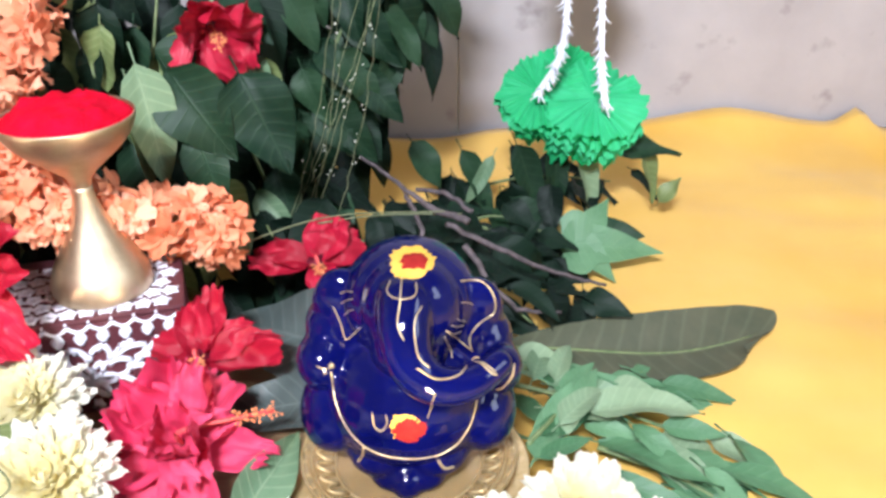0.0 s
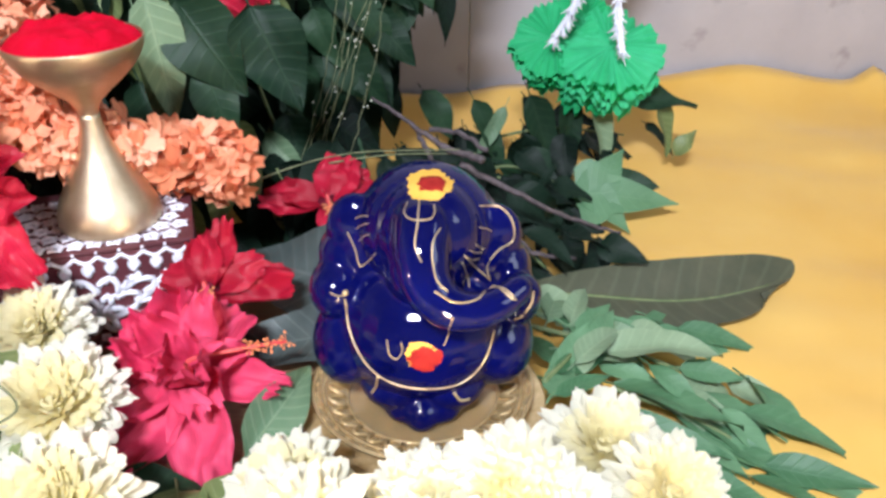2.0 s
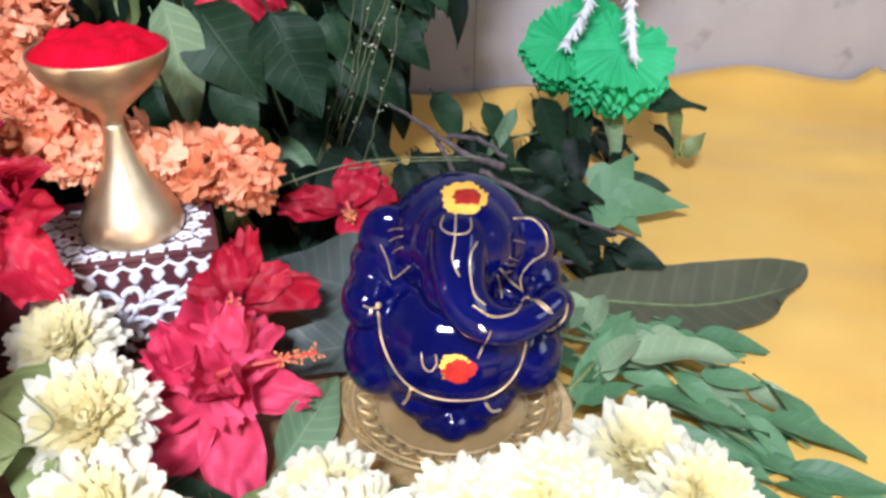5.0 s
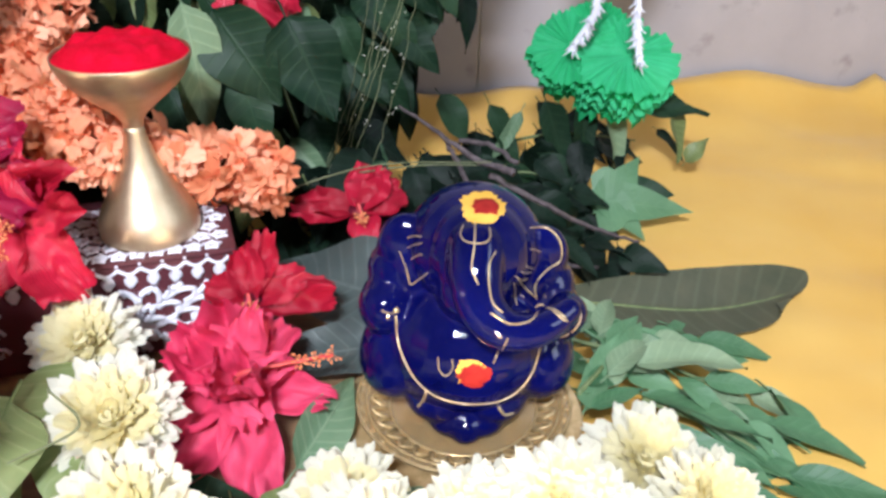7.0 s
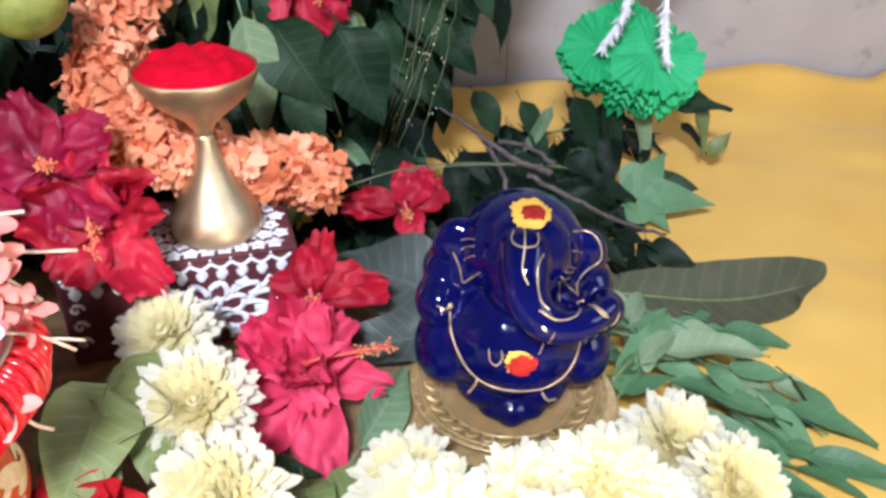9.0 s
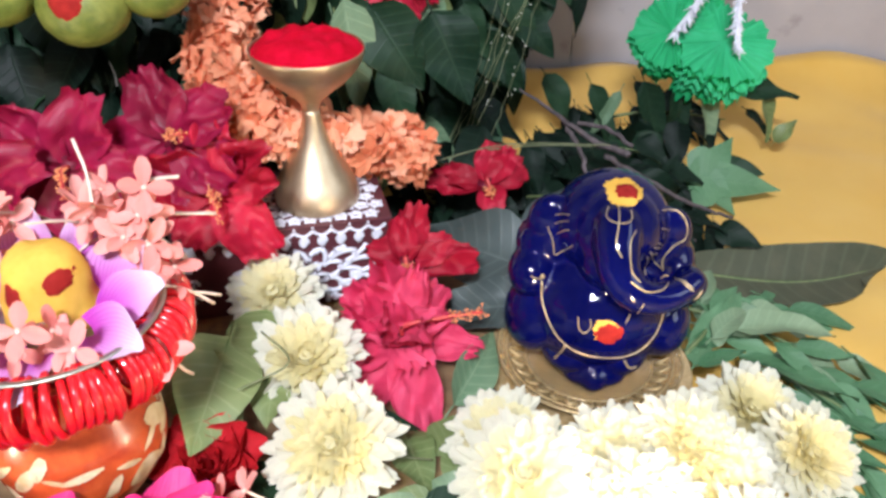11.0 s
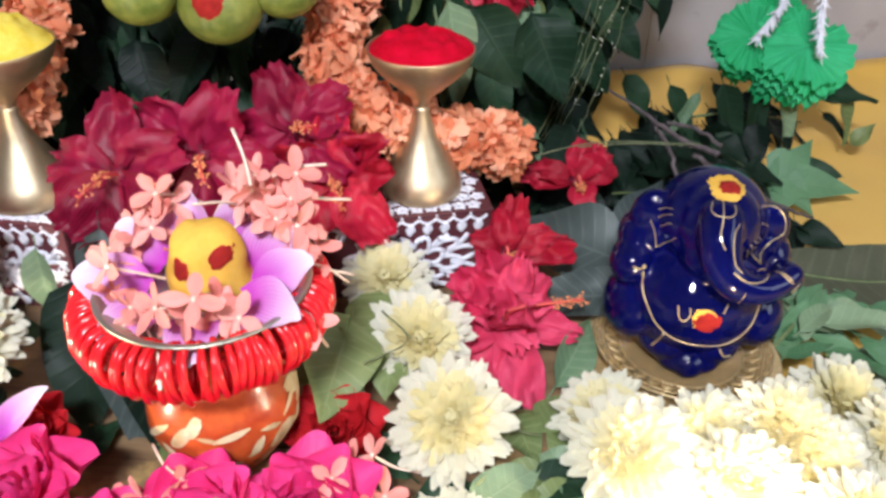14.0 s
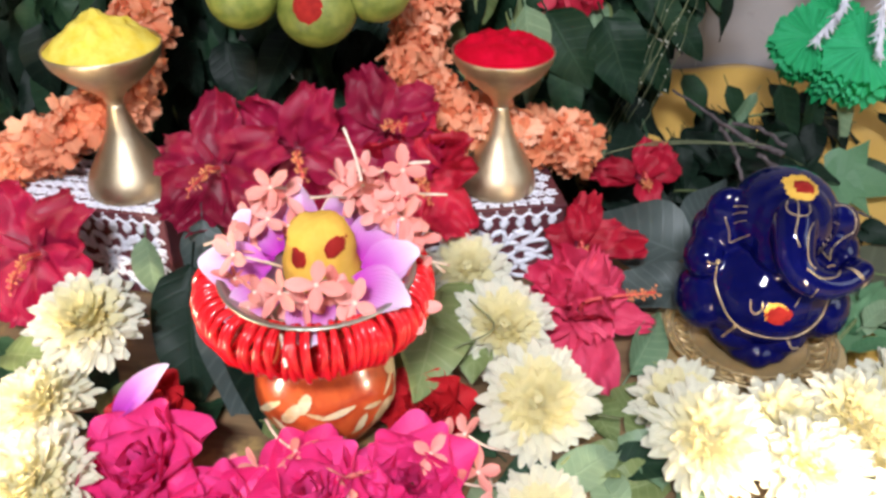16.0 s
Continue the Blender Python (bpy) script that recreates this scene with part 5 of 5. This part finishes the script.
bm = bmesh.new()
grid_sheet(bm, 12, 26, dry_blade)
part("blade", bm, M["leaf_dry"], dry)
bm = bmesh.new()
tube(bm, [(0, -0.018, 0.002), *[Vector(dry_blade(0.5, q / 12)) + Vector((0, 0, 0.0003)) for q in range(12)]], 0.0011, 6, 0, 0.4)
part("midrib", bm, M["stem"], dry)


def lobed_leaf():
    """A leaf with three long pointed lobes."""
    bm = bmesh.new()
    for ang, ln, wd in ((-4, 0.066, 0.026), (56, 0.048, 0.026), (-46, 0.044, 0.022), (8, 0.032, 0.044)):
        r = pose(0, 0.014, 0, 0, 0, ang)

        def f(u, v, r=r, ln=ln, wd=wd):
            s = (u - 0.5) * 2
            w = wd * 0.5 * (1 - v ** 1.6) * (0.75 + 0.45 * math.sin(math.pi * v)) + 0.0003
            return r @ Vector((s * w, ln * v - 0.010, 0.012 * v * (1 - v) + abs(s) * w * 0.2))

        grid_sheet(bm, 6, 12, f)
    tube(bm, [(0, -0.030, 0.004), (0, 0.006, 0.003)], 0.0009, 6)
    return mesh_of("lobed_leaf", bm, M["leaf_fresh"])


lob = lobed_leaf()
ob = new("leaf", lob)
ob.matrix_basis = along((0.106, 0.574, 0.034), (0.078, 0.004, -0.006), (0, -0.75, 0.7), 1.2)
tagged(ob, "three-lobed grey-green leaf lying on the yellow cloth", "leaf", "loose leaves")
# spray of narrow leaves on the cloth beside the idol
LS = "spray of narrow green leaves lying on the yellow cloth"
for stalk, n, kinds, spread, way, sc in (
    ([(0.055, 0.385, 0.046), (0.11, 0.375, 0.036), (0.16, 0.365, 0.020)], 18, ["spear", "fresh", "pale"], (0.015, 0.018, 0.004), (0.75, -0.25, -0.12), 0.85),
    ([(0.10, 0.35, 0.030), (0.14, 0.335, 0.022), (0.17, 0.320, 0.012)], 20, ["spear", "fresh"], (0.012, 0.018, 0.004), (0.65, -0.55, -0.10), 0.9),
    ([(0.09, 0.32, 0.030), (0.12, 0.29, 0.022), (0.15, 0.26, 0.012)], 22, ["spear", "fresh"], (0.016, 0.02, 0.004), (0.55, -0.6, -0.10), 0.85),
    ([(0.06, 0.40, 0.046), (0.12, 0.415, 0.026), (0.16, 0.415, 0.014)], 10, ["spear"], (0.012, 0.008, 0.003), (0.95, -0.05, -0.12), 0.8),
    ([(0.06, 0.33, 0.05), (0.075, 0.35, 0.05), (0.085, 0.37, 0.045)], 14, ["fresh", "pale"], (0.010, 0.014, 0.003), (0.4, 0.5, 0.1), 0.7),
    ([(0.08, 0.25, 0.030), (0.12, 0.22, 0.022), (0.15, 0.19, 0.012)], 18, ["spear", "fresh"], (0.016, 0.02, 0.004), (0.6, -0.5, -0.10), 0.85),
):
    leafy_branch(LS, stalk, n, kinds, spread, way, (0.1, -0.25, 1), sc, "sprays on the cloth", 0.32)
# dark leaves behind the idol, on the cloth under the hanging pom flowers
# near-black leaf colour stands in for the shade in the gaps here
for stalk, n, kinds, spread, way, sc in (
    ([(0.03, 0.70, 0.02), (0.10, 0.69, 0.04), (0.17, 0.70, 0.03)], 26, ["spear_dark_shaded", "dark"], (0.012, 0.014, 0.008), (0.2, -0.6, -0.35), 0.8),
    ([(0.0, 0.60, 0.03), (0.05, 0.58, 0.045), (0.09, 0.545, 0.035)], 24, ["dark", "spear_dark_shaded"], (0.02, 0.02, 0.010), (0.5, -0.4, -0.2), 0.7),
    ([(0.0, 0.50, 0.05), (0.05, 0.49, 0.06), (0.085, 0.485, 0.04)], 14, ["dark", "spear_dark_shaded"], (0.02, 0.012, 0.008), (0.5, -0.4, -0.2), 0.62),
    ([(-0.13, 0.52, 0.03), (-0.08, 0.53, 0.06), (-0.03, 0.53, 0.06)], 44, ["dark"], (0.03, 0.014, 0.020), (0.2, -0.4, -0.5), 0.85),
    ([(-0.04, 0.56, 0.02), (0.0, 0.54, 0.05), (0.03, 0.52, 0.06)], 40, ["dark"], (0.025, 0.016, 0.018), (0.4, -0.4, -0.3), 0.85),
    ([(0.02, 0.48, 0.06), (0.05, 0.46, 0.06), (0.075, 0.455, 0.04)], 8, ["dark", "spear_dark_shaded"], (0.018, 0.012, 0.012), (0.6, -0.3, -0.2), 0.75),
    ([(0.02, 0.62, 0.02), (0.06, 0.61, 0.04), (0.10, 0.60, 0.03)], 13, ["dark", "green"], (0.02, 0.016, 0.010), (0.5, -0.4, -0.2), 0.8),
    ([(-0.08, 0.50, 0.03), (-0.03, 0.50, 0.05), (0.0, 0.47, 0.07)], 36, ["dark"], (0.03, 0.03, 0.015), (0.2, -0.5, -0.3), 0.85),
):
    leafy_branch("sprig of dark pointed leaves behind the idol, shade in their colour", stalk, n, kinds, spread, way, (0.1, -0.5, 0.8), sc, "sprigs behind the idol", 0.55)

for kind, foot, tip, up, w, k in (
    ("green", (0.082, 0.668, 0.078), (0.107, 0.655, 0.014), (0.3, -0.8, 0.4), 0.8, 0), ("green", (0.115, 0.668, 0.078), (0.118, 0.652, 0.020), (0.1, -0.8, 0.5), 0.8, 1), ("pale", (0.134, 0.668, 0.075), (0.155, 0.652, 0.014), (0.5, -0.7, 0.5), 0.7, 0),
    ("green", (0.150, 0.668, 0.078), (0.221, 0.662, 0.074), (0.0, -0.7, 0.7), 0.55, 2), ("olive", (0.188, 0.668, 0.072), (0.204, 0.655, 0.030), (0.7, -0.6, 0.3), 1.0, 0), ("olive", (0.204, 0.655, 0.030), (0.220, 0.658, 0.052), (-0.6, -0.6, 0.5), 1.1, 1),
    ("green", (-0.006, 0.672, 0.080), (0.022, 0.655, 0.046), (0.2, -0.7, 0.6), 1.0, 3), ("green", (0.036, 0.672, 0.072), (0.066, 0.655, 0.014), (0.3, -0.7, 0.5), 0.6, 0), ("pale", (0.062, 0.668, 0.068), (0.040, 0.650, 0.028), (0.3, -0.7, 0.5), 0.6, 1),
):
    one_leaf(kind, "curling green leaf resting on the cloth under the pom flowers", foot, tip, up, w, k)
one_leaf("pale", "wavy pale sage leaf standing behind the brass cup", (-0.152, 0.468, 0.205), (-0.138, 0.455, 0.134), (0.5, -0.8, 0.3), 0.8, 0)
one_leaf("pale", "wavy pale sage leaf standing behind the brass cup", (-0.160, 0.474, 0.190), (-0.146, 0.460, 0.132), (0.6, -0.7, 0.2), 0.8, 2)
one_leaf("green", "broad green leaf standing behind the orange flowers", (-0.137, 0.475, 0.200), (-0.102, 0.458, 0.150), (-0.2, -0.8, 0.5), 1.35, 0)
one_leaf("green", "broad green leaf standing behind the orange flowers", (-0.098, 0.480, 0.196), (-0.070, 0.462, 0.140), (0.1, -0.8, 0.5), 1.1, 2)
one_leaf("green", "broad green leaf standing behind the orange flowers", (-0.125, 0.470, 0.165), (-0.110, 0.455, 0.118), (0.1, -0.8, 0.5), 1.1, 1)

# ---- forked twig and grass stalks ----
tw = thing("twig", "broken grey-brown forked twig lying behind the idol", "twig", Matrix.Translation((0.03, 0.45, 0.1)))
b0 = Vector((0.03, 0.45, 0.1))
for i, (pts, r, tp) in enumerate((
    ([(-0.036, 0.53, 0.125), (-0.010, 0.492, 0.121), (0.012, 0.462, 0.118), (0.034, 0.446, 0.116)], 0.0014, 2.6),
    ([(-0.006, 0.488, 0.119), (0.004, 0.462, 0.110), (0.010, 0.440, 0.096)], 0.0026, 0.8),
    ([(0.002, 0.480, 0.122), (0.020, 0.470, 0.124), (0.036, 0.452, 0.120)], 0.0024, 0.9),
    ([(0.020, 0.462, 0.108), (0.060, 0.470, 0.082), (0.095, 0.490, 0.056), (0.132, 0.512, 0.034)], 0.0030, 0.6),
    ([(0.032, 0.452, 0.098), (0.060, 0.445, 0.060), (0.095, 0.470, 0.038)], 0.0030, 0.6),
)):
    bm = bmesh.new()
    line = bezier(pts, 7)
    tube(bm, [jitter(p - b0, 0.0009) for p in line], r * 0.66, 8, 0, tp)
    part("limb" if i else "main_limb", bm, M["twig"], tw)
random.seed(81)
for i in range(7):
    x0, y0 = -0.075 + random.uniform(-0.03, 0.03), 0.54 + random.uniform(-0.01, 0.01)
    st = [(x0, y0, 0.07), (x0 + 0.020 + 0.01 * i / 4, y0 + 0.0, 0.15), (x0 + 0.035 + 0.016 * i / 2, y0 + 0.01, 0.27)]
    g = thing("grass_stalk", "thin dry grass stalk with tiny white flower heads", "grass", Matrix.Translation(st[0]), "grass stalks")
    line = bezier(st, 10)
    bm = bmesh.new()
    tube(bm, [jitter(p - line[0], 0.0012) for p in line], 0.00036, 5, 0, 0.6)
    part("stalk", bm, M["grass"], g)
    bm = bmesh.new()
    for q in range(8 if i % 2 else 3):
        p = line[int(random.uniform(0.25, 0.8) * (len(line) - 1))] - line[0]
        ball(bm, jitter(p, 0.0042), random.uniform(0.0004, 0.0010), 6, 4)
    tagged(part("flower_head", bm, M["bud"], g, "tiny white buds"), kind="stuff")
for pts in ([(-0.115, 0.44, 0.100), (-0.05, 0.45, 0.118), (0.02, 0.445, 0.124)], [(-0.06, 0.47, 0.104), (-0.02, 0.465, 0.112), (0.03, 0.46, 0.115)], [(-0.135, 0.20, 0.075), (-0.105, 0.212, 0.080), (-0.080, 0.222, 0.070)],
            [(-0.165, 0.262, 0.108), (-0.150, 0.250, 0.100), (-0.170, 0.232, 0.098)]):
    bm = bmesh.new()
    tube(bm, bezier(pts, 10), 0.0006, 5, 0, 0.7)
    ob = new("grass_stalk", mesh_of("grass_stalk", bm, M["grass"]))
    tagged(ob, "single thin dry stalk lying across the leaves", "grass", "grass stalks")


# ---- hanging garland of green pom flowers ----
def pom(loc, r, seed, lean=(0.0, 0.0)):
    """Pleated discs of tissue strung one under the other, each drooping more than the one above."""
    random.seed(seed)
    ob = thing("pom_flower", "bright green pleated tissue-paper pom flower on the wall garland", "pom flower", Matrix.Translation(loc) @ pose(0, 0, 0, 30 + lean[0], lean[1], 0), "green pom flowers")
    for layer in range(6):
        bm = bmesh.new()
        ph = random.uniform(0, 6)
        rad = r * (1.0, 1.04, 1.0, 0.94, 0.86, 0.74)[layer]
        drop = (0.02, 0.16, 0.34, 0.55, 0.80, 1.1)[layer]

        def f(u, v, ph=ph, rad=rad, drop=drop, layer=layer):
            a = 2 * math.pi * u
            wob = noise.noise(Vector((2.2 * math.cos(a), 2.2 * math.sin(a), ph)))
            q = v * (1 + 0.20 * wob + 0.04 * math.sin(23 * a + ph) + 0.12 * noise.noise(Vector((7 * math.cos(a), 7 * math.sin(a), ph))))
            fold = 0.055 * v * math.sin(34 * a + ph + 3 * wob + 3 * noise.noise(Vector((5 * math.cos(a), 5 * math.sin(a), ph + 8)))) + 0.20 * v * v * noise.noise(Vector((3.5 * math.cos(a), 3.5 * math.sin(a), ph + 4)))
            out = math.sin(min(1.5, q * (0.9 + 0.5 * drop))) / max(0.6, 0.9 + 0.35 * drop)
            return (rad * out * math.cos(a), rad * out * math.sin(a), rad * (fold - drop * 0.75 * q * q - 0.11 * layer))

        grid_sheet(bm, 180, 7, f)
        part("ruffle", bm, M["pom"], ob)
    return ob


pom((0.098, 0.664, 0.126), 0.039, 91, (6, -10))
pom((0.142, 0.656, 0.122), 0.049, 92, (-2, 8))
pom((0.122, 0.690, 0.134), 0.032, 94, (8, 0))
pom((0.130, 0.676, 0.250), 0.042, 93, (4, 6))
random.seed(95)
st = thing("garland_strand", "white fringed strand with short spiky tufts between pom flowers", "garland", Matrix.Translation((0.118, 0.61, 0.21)))
b0 = Vector((0.118, 0.61, 0.21))
for pts in ([(0.112, 0.650, 0.235), (0.113, 0.644, 0.190), (0.108, 0.640, 0.158), (0.095, 0.640, 0.134)], [(0.138, 0.650, 0.235), (0.139, 0.640, 0.190), (0.141, 0.634, 0.155), (0.146, 0.630, 0.126)]):
    line = bezier(pts, 14)
    bm = bmesh.new()
    tube(bm, [p - b0 for p in line], 0.0026, 8, 0, 0.7)
    for p in line:
        for q in range(5):
            d = Vector((random.gauss(0, 0.6), random.gauss(0, 0.6), -1.2)).normalized() * random.uniform(0.006, 0.012)
            tube(bm, [p - b0, p - b0 + d * 0.6 + Vector((0, 0, -0.001)), p - b0 + d], 0.0011, 4, 0, 0.25)
    part("tufted_cord", bm, M["fuzz"], st)

# ---- oil lamps at the front of the stool ----
# the left lamp is an unseen addition that carries the second flame
for x, y, turn in ((-0.002, 0.138, 0), (-0.437, 0.067, 0)):
    di = thing("oil_lamp", "small brass oil lamp with a lit wick on the stool", "lamp", pose(x, y, STOOL_Z, 0, 0, turn), "pair of oil lamps")
    lathe_part("dish", [(0.010, 0.0), (0.013, 0.002), (0.020, 0.008), (0.024, 0.015), (0.0245, 0.0165), (0.023, 0.0165), (0.018, 0.010), (0.0, 0.007)], M["wax"], di, 40, lambda a, r: 1 + 0.25 * max(0, math.cos(a - 0.9)) ** 6)
    bm = bmesh.new()
    tube(bm, [(0.004, 0.004, 0.009), (0.010, 0.014, 0.016), (0.012, 0.017, 0.021)], 0.0015, 7)
    part("wick", bm, M["bud"], di)
    bm = bmesh.new()
    lathe(bm, [(0.0, 0.0), (0.0026, 0.003), (0.0034, 0.008), (0.0024, 0.016), (0.0008, 0.024), (0.0, 0.026)], 14)
    part("flame", bm, M["flame"], di, "steady yellow flame", pose(0.012, 0.017, 0.020))
